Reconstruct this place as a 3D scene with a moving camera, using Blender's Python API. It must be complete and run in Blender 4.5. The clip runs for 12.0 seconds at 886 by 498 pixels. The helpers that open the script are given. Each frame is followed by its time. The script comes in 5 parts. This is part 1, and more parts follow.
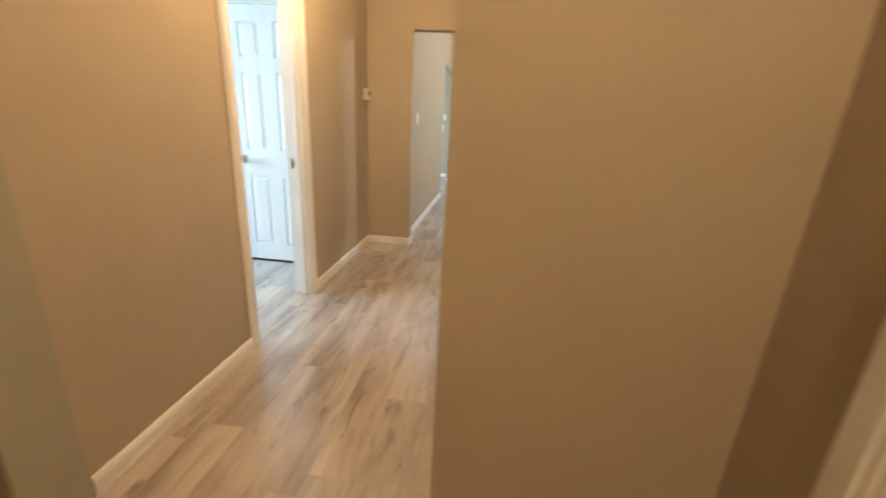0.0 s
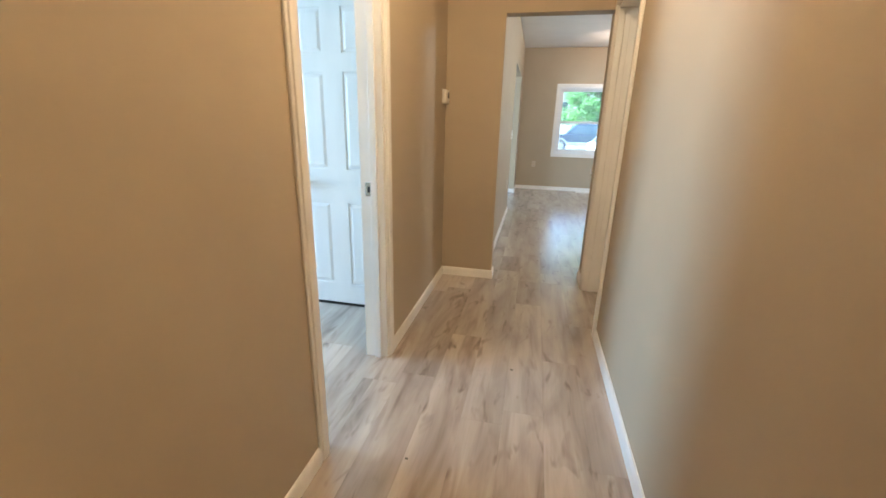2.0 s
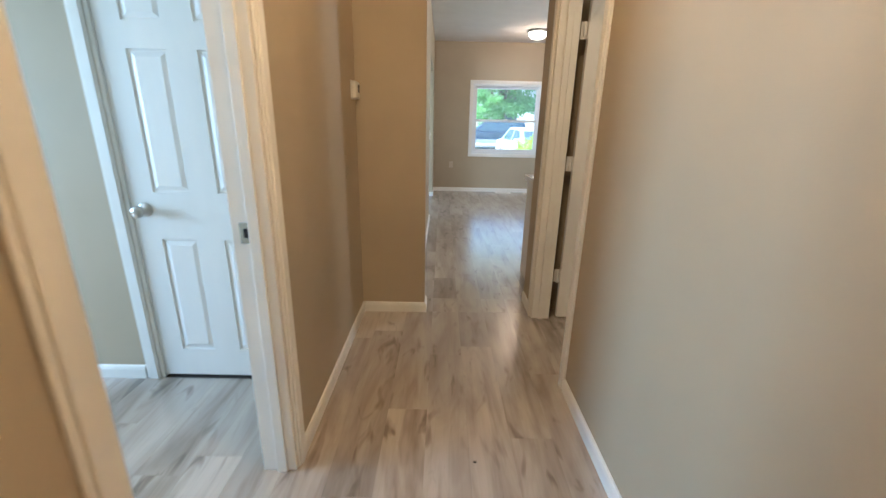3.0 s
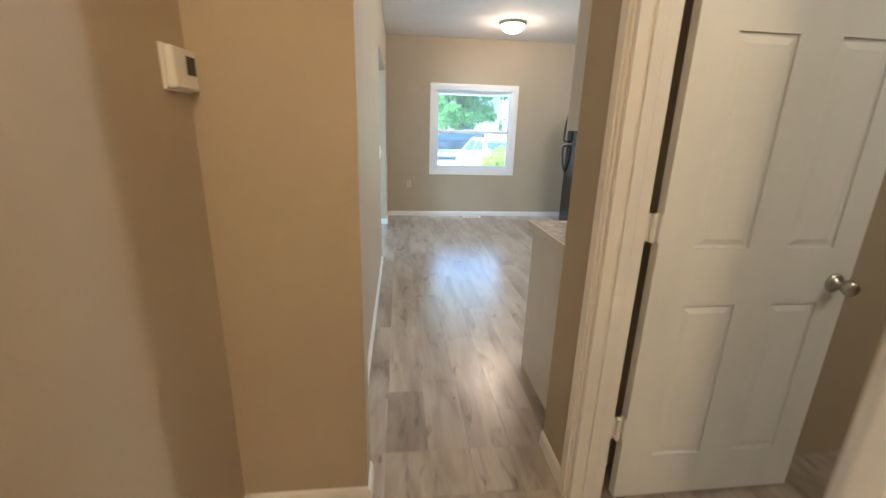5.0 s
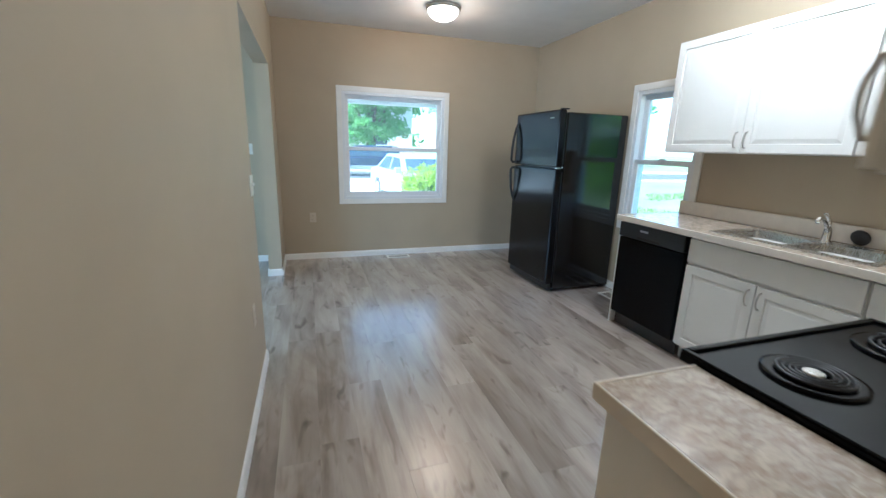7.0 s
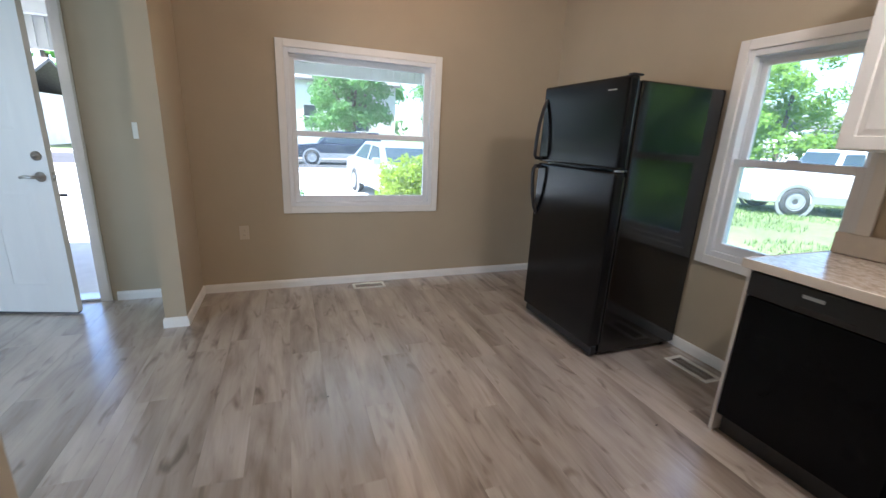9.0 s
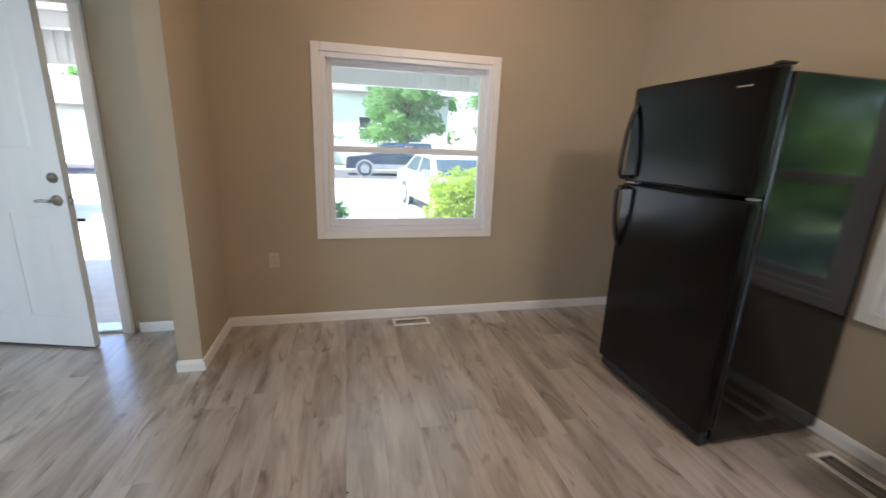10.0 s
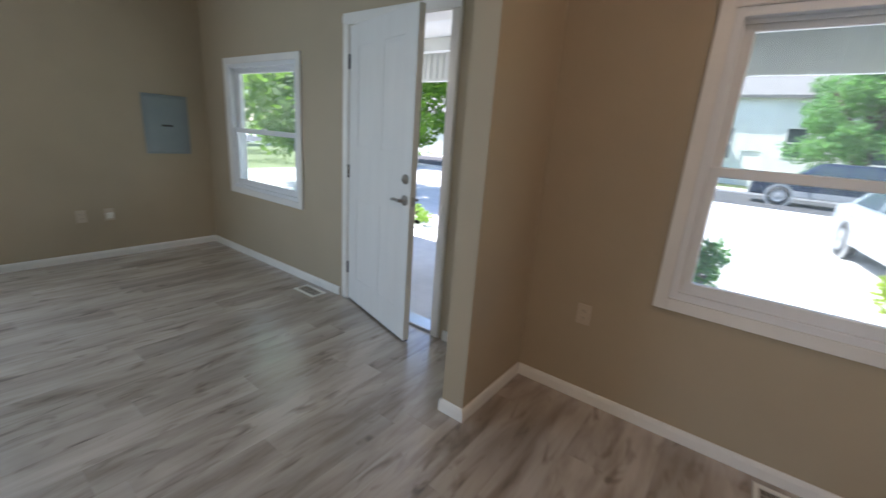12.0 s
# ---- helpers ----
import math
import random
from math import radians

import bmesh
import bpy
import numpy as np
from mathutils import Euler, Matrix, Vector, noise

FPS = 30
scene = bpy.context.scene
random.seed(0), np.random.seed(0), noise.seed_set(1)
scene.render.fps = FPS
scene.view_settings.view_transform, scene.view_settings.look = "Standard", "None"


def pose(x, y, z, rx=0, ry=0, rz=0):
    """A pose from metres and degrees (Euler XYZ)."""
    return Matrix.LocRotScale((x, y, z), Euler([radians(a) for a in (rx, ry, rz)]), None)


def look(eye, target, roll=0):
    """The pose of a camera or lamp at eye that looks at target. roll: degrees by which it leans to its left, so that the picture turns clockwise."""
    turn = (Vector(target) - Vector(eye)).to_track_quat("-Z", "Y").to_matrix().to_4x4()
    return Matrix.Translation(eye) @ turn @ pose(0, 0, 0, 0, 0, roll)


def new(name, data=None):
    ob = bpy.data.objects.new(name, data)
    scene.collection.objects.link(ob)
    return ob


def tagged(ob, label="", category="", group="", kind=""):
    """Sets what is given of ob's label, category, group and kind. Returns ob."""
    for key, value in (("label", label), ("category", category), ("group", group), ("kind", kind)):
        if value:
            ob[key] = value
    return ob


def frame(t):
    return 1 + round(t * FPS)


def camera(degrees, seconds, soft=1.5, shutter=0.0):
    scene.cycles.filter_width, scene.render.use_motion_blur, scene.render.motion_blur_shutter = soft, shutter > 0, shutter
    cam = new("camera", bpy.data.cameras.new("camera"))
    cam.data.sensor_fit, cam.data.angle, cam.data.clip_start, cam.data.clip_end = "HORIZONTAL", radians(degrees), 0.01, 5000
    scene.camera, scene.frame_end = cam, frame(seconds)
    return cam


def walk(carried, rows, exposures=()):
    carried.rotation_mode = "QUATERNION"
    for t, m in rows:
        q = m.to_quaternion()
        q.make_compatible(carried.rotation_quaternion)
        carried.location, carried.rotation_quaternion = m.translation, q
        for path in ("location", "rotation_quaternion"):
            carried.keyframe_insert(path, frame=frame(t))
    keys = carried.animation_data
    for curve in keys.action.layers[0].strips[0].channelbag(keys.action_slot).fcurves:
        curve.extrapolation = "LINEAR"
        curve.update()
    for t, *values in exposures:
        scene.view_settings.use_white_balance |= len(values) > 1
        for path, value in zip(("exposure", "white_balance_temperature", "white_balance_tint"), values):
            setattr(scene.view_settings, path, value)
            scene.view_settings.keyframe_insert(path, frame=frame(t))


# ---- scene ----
cam = camera(94.9, 12.0, soft=1.45, shutter=0.4)
PATH = [
    (0, (0.592, -0.06, 1.289), (0.375, 1.831, 0.676), 3.0),
    (0.5, (0.416, 0.009, 1.275), (-0.162, 1.829, 0.68), 3.0),
    (1, (0.27, 0.142, 1.286), (-0.423, 1.928, 0.711), 2.8),
    (1.5, (0.148, 0.368, 1.272), (-0.44, 2.191, 0.699), 1.6),
    (2, (0.042, 0.664, 1.275), (-0.358, 2.532, 0.681), 1.4),
    (2.5, (-0.079, 0.986, 1.292), (-0.222, 2.895, 0.711), 1.4),
    (3, (-0.135, 1.323, 1.297), (-0.122, 3.231, 0.7), 1.3),
    (3.2, (-0.135, 1.447, 1.307), (-0.104, 3.359, 0.719), 1.4),
    (4.8, (-0.122, 2.6, 1.336), (0.053, 4.51, 0.767), 1.2),
    (5, (-0.123, 2.75, 1.335), (0.091, 4.659, 0.779), 1.6),
    (5.5, (-0.127, 3.104, 1.36), (0.217, 5.008, 0.854), 1.4),
    (6, (-0.085, 3.463, 1.355), (0.317, 5.352, 0.835), 1.9),
    (6.5, (-0.061, 3.821, 1.363), (0.425, 5.695, 0.862), 2.3),
    (6.7, (-0.03, 3.98, 1.369), (0.511, 5.847, 0.895), 1.9),
    (8.3, (0.229, 5.193, 1.344), (0.963, 6.973, 0.801), 2.5),
    (8.5, (0.298, 5.325, 1.345), (1.022, 7.111, 0.81), 2.3),
    (9, (0.419, 5.649, 1.358), (1.106, 7.451, 0.829), 2.8),
    (9.5, (0.502, 5.928, 1.391), (1.133, 7.757, 0.886), 2.3),
    (10, (0.575, 6.199, 1.389), (1.029, 8.082, 0.893), 2.1),
    (10.5, (0.675, 6.479, 1.385), (0.757, 8.417, 0.897), 2.6),
    (11, (0.691, 6.725, 1.398), (0.395, 8.639, 0.898), 3.2),
    (11.5, (0.653, 6.959, 1.384), (-0.037, 8.765, 0.872), 3.8),
    (12, (0.614, 7.174, 1.404), (-0.523, 8.729, 0.864), 4.3),
]
EXPOSURES = [(0, 3.2, 5550, 9), (0.6, 2.9, 5350, 9), (1.5, 2.85, 5200, 8), (2.0, 2.95, 5250, 8), (3.2, 2.65, 5200, 8), (5.0, 3.0, 5150, 7), (6.0, 2.63, 4900, 4),
             (6.7, 2.53, 4750, 4), (8.5, 2.45, 5450, 13), (9.0, 2.22, 5650, 16), (10.0, 2.22, 6080, 18), (10.7, 2.12, 6250, 19), (11.5, 1.7, 6100, 18), (12, 1.68, 6000, 18)]
walk(cam, [(t, look(eye, target, roll)) for t, eye, target, roll in PATH], EXPOSURES)

# ---- light ----
world = bpy.data.worlds.new("sky")
scene.world = world
world.use_nodes = True
sky = world.node_tree.nodes.new("ShaderNodeTexSky")
sky.sky_type, sky.sun_disc = "NISHITA", False
sky.sun_elevation, sky.sun_rotation = radians(60), radians(250)
world.node_tree.links.new(sky.outputs[0], world.node_tree.nodes["Background"].inputs[0])
world.node_tree.nodes["Background"].inputs[1].default_value = 0.15
sun = new("sun", bpy.data.lights.new("sun", "SUN"))
sun.data.energy, sun.data.angle, sun.data.color = 5.0, radians(0.5), (1.0, 0.95, 0.87)
sun.matrix_basis = look((0, 0, 20), (0.47, 0.17, 20 - 0.866))


def point_lamp(name, place, watts, colour, size=0.06):
    ob = new(name, bpy.data.lights.new(name, "POINT"))
    ob.location = place
    ob.data.energy, ob.data.color, ob.data.shadow_soft_size = watts, colour, size
    return ob


point_lamp("dining_bulb", (1.305, 8.32, 2.595), 3.2, (1.0, 0.55, 0.28), 0.12)
# Added lamp, out of view, that brightens the kitchen floor and side wall.
point_lamp("kitchen_fill", (2.0, 5.85, 2.595), 18.0, (1.0, 0.90, 0.76), 0.12)
# Unseen hall lamp, placed to account for the warm light on the walls.
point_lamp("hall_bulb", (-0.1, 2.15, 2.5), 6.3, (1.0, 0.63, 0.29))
# Added lamp with no fixture, lights the walls where the walk begins.
point_lamp("start_fill", (0.85, -0.6, 2.45), 5.0, (1.0, 0.66, 0.32))
# Unseen lamp added to warm and brighten the open bathroom door.
point_lamp("bathroom_fill", (1.7, 2.5, 2.4), 3.8, (1.0, 0.80, 0.52), 0.3)


def window_light(name, place, turn, width, height, watts):
    """Sky light in the opening of a window that the walk never faces."""
    ob = new(name, bpy.data.lights.new(name, "AREA"))
    ob.data.shape, ob.data.size, ob.data.size_y = "RECTANGLE", width, height
    ob.data.energy, ob.data.color = watts, (0.62, 0.84, 1.0)
    ob.matrix_basis = pose(*place, 90, 0, turn)
    return ob


window_light("bedroom_sky", (-4.25, 2.0, 1.4), -90, 1.3, 1.1, 17)
window_light("living_sky", (-4.25, 5.65, 1.25), -90, 2.2, 1.4, 20)


# ---- materials ----
def material(name, colour, rough=0.5, metal=0.0, spread=0.0, scale=8.0, bump=0.0, bump_scale=300.0, stain=0.0,
             stain_scale=1.5, coat=0.0, stretch=(1, 1, 1), rough_spread=0.0, specular=0.5, by_object=0.0):
    """Principled surface: grain and stains vary the colour, fine noise gives relief."""
    m = bpy.data.materials.new(name)
    m.use_nodes = True
    nt = m.node_tree
    n, ln = nt.nodes, nt.links
    b = n["Principled BSDF"]
    b.inputs["Base Color"].default_value = (*colour, 1)
    b.inputs["Roughness"].default_value, b.inputs["Metallic"].default_value = rough, metal
    b.inputs["Coat Weight"].default_value = coat
    b.inputs["Specular IOR Level"].default_value = specular
    geo = n.new("ShaderNodeNewGeometry")
    mp = n.new("ShaderNodeMapping")
    mp.inputs["Scale"].default_value = stretch
    ln.new(geo.outputs["Position"], mp.inputs["Vector"])
    last = None
    for amount, size, detail in ((spread, scale, 5), (stain, stain_scale, 3)):
        if amount <= 0:
            continue
        t = n.new("ShaderNodeTexNoise")
        t.inputs["Scale"].default_value, t.inputs["Detail"].default_value = size, detail
        ln.new(mp.outputs[0], t.inputs["Vector"])
        mr = n.new("ShaderNodeMapRange")
        mr.inputs["From Min"].default_value, mr.inputs["From Max"].default_value = 0.25, 0.75
        mr.inputs["To Min"].default_value, mr.inputs["To Max"].default_value = 1 - amount, 1 + amount
        ln.new(t.outputs["Fac"], mr.inputs["Value"])
        hs = n.new("ShaderNodeHueSaturation")
        if last is None:
            hs.inputs["Color"].default_value = (*colour, 1)
        else:
            ln.new(last, hs.inputs["Color"])
        ln.new(mr.outputs[0], hs.inputs["Value"])
        last = hs.outputs[0]
        if rough_spread > 0:
            r2 = n.new("ShaderNodeMapRange")
            r2.inputs["From Min"].default_value, r2.inputs["From Max"].default_value = 0.3, 0.7
            r2.inputs["To Min"].default_value, r2.inputs["To Max"].default_value = rough - rough_spread, rough + rough_spread
            ln.new(t.outputs["Fac"], r2.inputs["Value"])
            ln.new(r2.outputs[0], b.inputs["Roughness"])
    if by_object > 0:
        info = n.new("ShaderNodeObjectInfo")
        mr = n.new("ShaderNodeMapRange")
        mr.inputs["To Min"].default_value, mr.inputs["To Max"].default_value = 1 - by_object, 1 + by_object
        ln.new(info.outputs["Random"], mr.inputs["Value"])
        hs = n.new("ShaderNodeHueSaturation")
        if last is None:
            hs.inputs["Color"].default_value = (*colour, 1)
        else:
            ln.new(last, hs.inputs["Color"])
        ln.new(mr.outputs[0], hs.inputs["Value"])
        last = hs.outputs[0]
    if last is not None:
        ln.new(last, b.inputs["Base Color"])
    if bump > 0:
        t = n.new("ShaderNodeTexNoise")
        t.inputs["Scale"].default_value, t.inputs["Detail"].default_value = bump_scale, 3
        ln.new(geo.outputs["Position"], t.inputs["Vector"])
        bp = n.new("ShaderNodeBump")
        bp.inputs["Strength"].default_value, bp.inputs["Distance"].default_value = bump, 0.002
        ln.new(t.outputs["Fac"], bp.inputs["Height"])
        ln.new(bp.outputs[0], b.inputs["Normal"])
    return m


def glass_material():
    m = bpy.data.materials.new("window_glass")
    m.use_nodes = True
    n, ln = m.node_tree.nodes, m.node_tree.links
    n.remove(n["Principled BSDF"])
    clear, gloss, mix, fres = (n.new("ShaderNodeBsdfTransparent"), n.new("ShaderNodeBsdfGlossy"),
                               n.new("ShaderNodeMixShader"), n.new("ShaderNodeLayerWeight"))
    power, scaled = n.new("ShaderNodeMath"), n.new("ShaderNodeMath")
    power.operation, scaled.operation = "POWER", "MULTIPLY_ADD"
    power.inputs[1].default_value, scaled.inputs[1].default_value, scaled.inputs[2].default_value = 5.0, 0.6, 0.03
    clear.inputs["Color"].default_value = (0.93, 0.97, 0.96, 1)
    gloss.inputs["Roughness"].default_value = 0.01
    fres.inputs["Blend"].default_value = 0.5
    ln.new(fres.outputs["Facing"], power.inputs[0])
    ln.new(power.outputs[0], scaled.inputs[0])
    ln.new(scaled.outputs[0], mix.inputs[0])
    ln.new(clear.outputs[0], mix.inputs[1])
    ln.new(gloss.outputs[0], mix.inputs[2])
    # Translucent share lays a pale haze over the view through the pane.
    haze, veil = n.new("ShaderNodeBsdfTranslucent"), n.new("ShaderNodeMixShader")
    haze.inputs["Color"].default_value = (0.86, 0.93, 0.95, 1)
    veil.inputs[0].default_value = 0.05
    ln.new(mix.outputs[0], veil.inputs[1])
    ln.new(haze.outputs[0], veil.inputs[2])
    ln.new(veil.outputs[0], n["Material Output"].inputs["Surface"])
    return m


def glow_material(name, colour, strength):
    m = bpy.data.materials.new(name)
    m.use_nodes = True
    b = m.node_tree.nodes["Principled BSDF"]
    b.inputs["Base Color"].default_value = (0.85, 0.82, 0.76, 1)
    b.inputs["Roughness"].default_value = 0.3
    b.inputs["Emission Color"].default_value = (*colour, 1)
    b.inputs["Emission Strength"].default_value = strength
    return m


def plank_material():
    """Grey-brown vinyl planks: grain along y, dark drifts and knots, each plank with its own tone and cut of the grain."""
    m = bpy.data.materials.new("vinyl_plank")
    m.use_nodes = True
    n, ln = m.node_tree.nodes, m.node_tree.links
    b = n["Principled BSDF"]
    geo, info = n.new("ShaderNodeNewGeometry"), n.new("ShaderNodeObjectInfo")
    shift = n.new("ShaderNodeVectorMath")
    shift.operation = "SCALE"
    shift.inputs[0].default_value = (37.0, 91.0, 13.0)
    ln.new(info.outputs["Random"], shift.inputs["Scale"])
    add = n.new("ShaderNodeVectorMath")
    ln.new(geo.outputs["Position"], add.inputs[0])
    ln.new(shift.outputs[0], add.inputs[1])

    def noise(stretch, scale, detail, distort=0.0, rough=0.55):
        mp = n.new("ShaderNodeMapping")
        mp.inputs["Scale"].default_value = stretch
        ln.new(add.outputs[0], mp.inputs["Vector"])
        t = n.new("ShaderNodeTexNoise")
        t.inputs["Scale"].default_value, t.inputs["Detail"].default_value = scale, detail
        t.inputs["Distortion"].default_value, t.inputs["Roughness"].default_value = distort, rough
        ln.new(mp.outputs[0], t.inputs["Vector"])
        return t.outputs["Fac"]

    def ramp(fac, stops):
        r = n.new("ShaderNodeValToRGB")
        e = r.color_ramp.elements
        e[0].position, e[0].color = stops[0][0], (*stops[0][1], 1)
        e[1].position, e[1].color = stops[-1][0], (*stops[-1][1], 1)
        for p, c in stops[1:-1]:
            k = e.new(p)
            k.color = (*c, 1)
        ln.new(fac, r.inputs["Fac"])
        return r.outputs["Color"]

    def mixed(kind, fac, a, c):
        x = n.new("ShaderNodeMix")
        x.data_type, x.blend_type = "RGBA", kind
        x.inputs["Factor"].default_value = fac
        ln.new(a, x.inputs["A"])
        ln.new(c, x.inputs["B"])
        return x.outputs["Result"]

    drift = ramp(noise((3.4, 0.8, 1), 1.3, 4, 0.8), [(0.30, (0.255, 0.208, 0.170)), (0.43, (0.385, 0.326, 0.275)), (0.56, (0.480, 0.418, 0.360)), (0.72, (0.550, 0.488, 0.430))])
    grain = ramp(noise((30, 1.2, 1), 2.0, 4, 0.5), [(0.3, (0.86, 0.85, 0.84)), (0.6, (1.0, 1.0, 1.0))])
    streak = ramp(noise((6.5, 0.9, 1), 1.9, 3, 0.9, 0.5), [(0.27, (0.50, 0.45, 0.41)), (0.38, (0.78, 0.75, 0.72)), (0.52, (1.0, 1.0, 1.0))])
    knots = ramp(noise((8.0, 2.3, 1), 1.7, 2, 0.7), [(0.24, (0.30, 0.26, 0.23)), (0.31, (0.62, 0.58, 0.55)), (0.40, (1.0, 1.0, 1.0))])
    col = mixed("MULTIPLY", 0.6, drift, grain)
    col = mixed("MULTIPLY", 0.7, col, streak)
    col = mixed("MULTIPLY", 0.8, col, knots)
    tone = n.new("ShaderNodeMapRange")
    tone.inputs["To Min"].default_value, tone.inputs["To Max"].default_value = 0.87, 1.07
    ln.new(info.outputs["Random"], tone.inputs["Value"])
    hs = n.new("ShaderNodeHueSaturation")
    ln.new(col, hs.inputs["Color"])
    ln.new(tone.outputs[0], hs.inputs["Value"])
    ln.new(hs.outputs[0], b.inputs["Base Color"])
    b.inputs["Roughness"].default_value = 0.28
    b.inputs["Specular IOR Level"].default_value = 0.5
    b.inputs["Coat Weight"].default_value, b.inputs["Coat Roughness"].default_value = 1.0, 0.24
    b.inputs["Coat IOR"].default_value = 1.72
    bp = n.new("ShaderNodeBump")
    bp.inputs["Strength"].default_value, bp.inputs["Distance"].default_value = 0.12, 0.001
    ln.new(noise((70, 2.0, 1), 2.5, 4), bp.inputs["Height"])
    ln.new(bp.outputs[0], b.inputs["Normal"])
    return m


def laminate_material():
    """Beige and brown granite-look laminate."""
    m = bpy.data.materials.new("granite_laminate")
    m.use_nodes = True
    n, ln = m.node_tree.nodes, m.node_tree.links
    b = n["Principled BSDF"]
    geo = n.new("ShaderNodeNewGeometry")
    t = n.new("ShaderNodeTexNoise")
    t.inputs["Scale"].default_value, t.inputs["Detail"].default_value, t.inputs["Roughness"].default_value = 36, 6, 0.7
    t.inputs["Distortion"].default_value = 0.6
    ln.new(geo.outputs["Position"], t.inputs["Vector"])
    r = n.new("ShaderNodeValToRGB")
    e = r.color_ramp.elements
    e[0].position, e[0].color = 0.31, (0.22, 0.16, 0.12, 1)
    e[1].position, e[1].color = 0.70, (0.66, 0.59, 0.50, 1)
    k = e.new(0.47)
    k.color = (0.40, 0.325, 0.25, 1)
    k = e.new(0.56)
    k.color = (0.54, 0.46, 0.37, 1)
    ln.new(t.outputs["Fac"], r.inputs["Fac"])
    ln.new(r.outputs[0], b.inputs["Base Color"])
    b.inputs["Roughness"].default_value = 0.2
    return m


def leaf_material(name, colour, through_colour):
    """Leaves that let part of the sun through."""
    m = material(name, colour, 0.55, spread=0.4, scale=2.0, specular=0.3)
    n, ln = m.node_tree.nodes, m.node_tree.links
    tr, mix = n.new("ShaderNodeBsdfTranslucent"), n.new("ShaderNodeMixShader")
    tr.inputs["Color"].default_value = (*through_colour, 1)
    mix.inputs[0].default_value = 0.5
    ln.new(n["Principled BSDF"].outputs[0], mix.inputs[1])
    ln.new(tr.outputs[0], mix.inputs[2])
    ln.new(mix.outputs[0], n["Material Output"].inputs["Surface"])
    return m


WALL = material("greige_wall_paint", (0.43, 0.357, 0.252), 0.62, spread=0.03, scale=3, bump=0.22, bump_scale=260, stain=0.035, stain_scale=0.9)
# Tone of the hall's corner strip, darker and greener than the wall.
CORNER = material("olive_greige_board", (0.36, 0.335, 0.25), 0.5, spread=0.03, scale=3, bump=0.15, bump_scale=260)
CEIL = material("white_ceiling_paint", (0.82, 0.81, 0.79), 0.8, spread=0.03, scale=5, bump=0.6, bump_scale=120)
TRIM = material("white_trim_paint", (0.80, 0.78, 0.74), 0.35, spread=0.02, scale=6, bump=0.05, bump_scale=150, stain=0.03, stain_scale=3)
DOOR = material("white_door_paint", (0.80, 0.79, 0.77), 0.38, spread=0.02, scale=4, bump=0.10, bump_scale=220, stain=0.02, stain_scale=2, stretch=(3, 3, 0.5))
VINYL = material("white_window_vinyl", (0.78, 0.79, 0.80), 0.32, spread=0.02, scale=6)
CABINET = material("white_cabinet_paint", (0.78, 0.77, 0.74), 0.36, spread=0.02, scale=5, bump=0.05, bump_scale=200, stain=0.02, stain_scale=2)
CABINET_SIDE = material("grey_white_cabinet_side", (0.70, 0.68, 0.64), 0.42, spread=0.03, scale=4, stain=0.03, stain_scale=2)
LAMINATE = laminate_material()
EDGE = material("pale_laminate_edge", (0.70, 0.64, 0.56), 0.35, spread=0.05, scale=20)
BLACK = material("black_appliance_enamel", (0.003, 0.0034, 0.0042), 0.14, spread=0.1, scale=4, bump=0.08, bump_scale=420, rough_spread=0.04, specular=0.12)
BLACK_GLOSS = material("black_refrigerator_enamel", (0.003, 0.003, 0.0035), 0.10, spread=0.1, scale=4, bump=0.03, bump_scale=420, rough_spread=0.03, specular=0.7)
BLACK_PEBBLE = material("pebbled_black_door_enamel", (0.004, 0.004, 0.0045), 0.15, spread=0.1, scale=4, bump=0.07, bump_scale=520, rough_spread=0.03, specular=0.24)
BLACK_MATT = material("black_plastic", (0.014, 0.014, 0.015), 0.38, spread=0.1, scale=30)
COIL = material("dark_heating_coil", (0.03, 0.03, 0.032), 0.35, 0.6, spread=0.2, scale=40)
CHROME = material("chrome", (0.78, 0.78, 0.78), 0.12, 1.0, spread=0.04, scale=20)
NICKEL = material("satin_nickel", (0.55, 0.53, 0.50), 0.28, 1.0, spread=0.06, scale=30)
DARK_NICKEL = material("dark_nickel", (0.42, 0.40, 0.375), 0.30, 1.0, spread=0.10, scale=30)
BRASS = material("pale_brass", (0.72, 0.58, 0.36), 0.22, 1.0, spread=0.05, scale=30)
STEEL = material("brushed_steel", (0.60, 0.59, 0.57), 0.27, 1.0, spread=0.08, scale=30, stretch=(1, 14, 1), rough_spread=0.06)
ALMOND = material("almond_plastic_plate", (0.56, 0.49, 0.39), 0.4, spread=0.03, scale=30)
# Slat colour holds the shade inside the white registers.
LOUVRE = material("shaded_tan_louvre", (0.40, 0.36, 0.31), 0.5, spread=0.08, scale=30)
PLATE = material("white_plastic_plate", (0.78, 0.76, 0.70), 0.4, spread=0.02, scale=30)
# Near-black that paints the dark of slots, holes and recesses; crumbs use it too.
SLOT = material("dark_gap", (0.012, 0.010, 0.009), 0.7, spread=0.2, scale=20)
PANEL_GREY = material("grey_enamelled_steel", (0.23, 0.27, 0.285), 0.42, 0.2, spread=0.04, scale=6, stain=0.03)
HINGE = material("dark_bronze_hinge", (0.045, 0.04, 0.035), 0.4, 0.6, spread=0.1, scale=40)
SUBFLOOR = material("dark_subfloor", (0.06, 0.052, 0.045), 0.8, spread=0.1, scale=10)
PLANK = plank_material()
GLASS = glass_material()
GLOW = glow_material("lit_frosted_glass", (1.0, 0.80, 0.55), 2.5)
CONCRETE = material("pale_concrete", (0.60, 0.585, 0.56), 0.85, spread=0.08, scale=6, bump=0.5, bump_scale=90, stain=0.12, stain_scale=0.7)
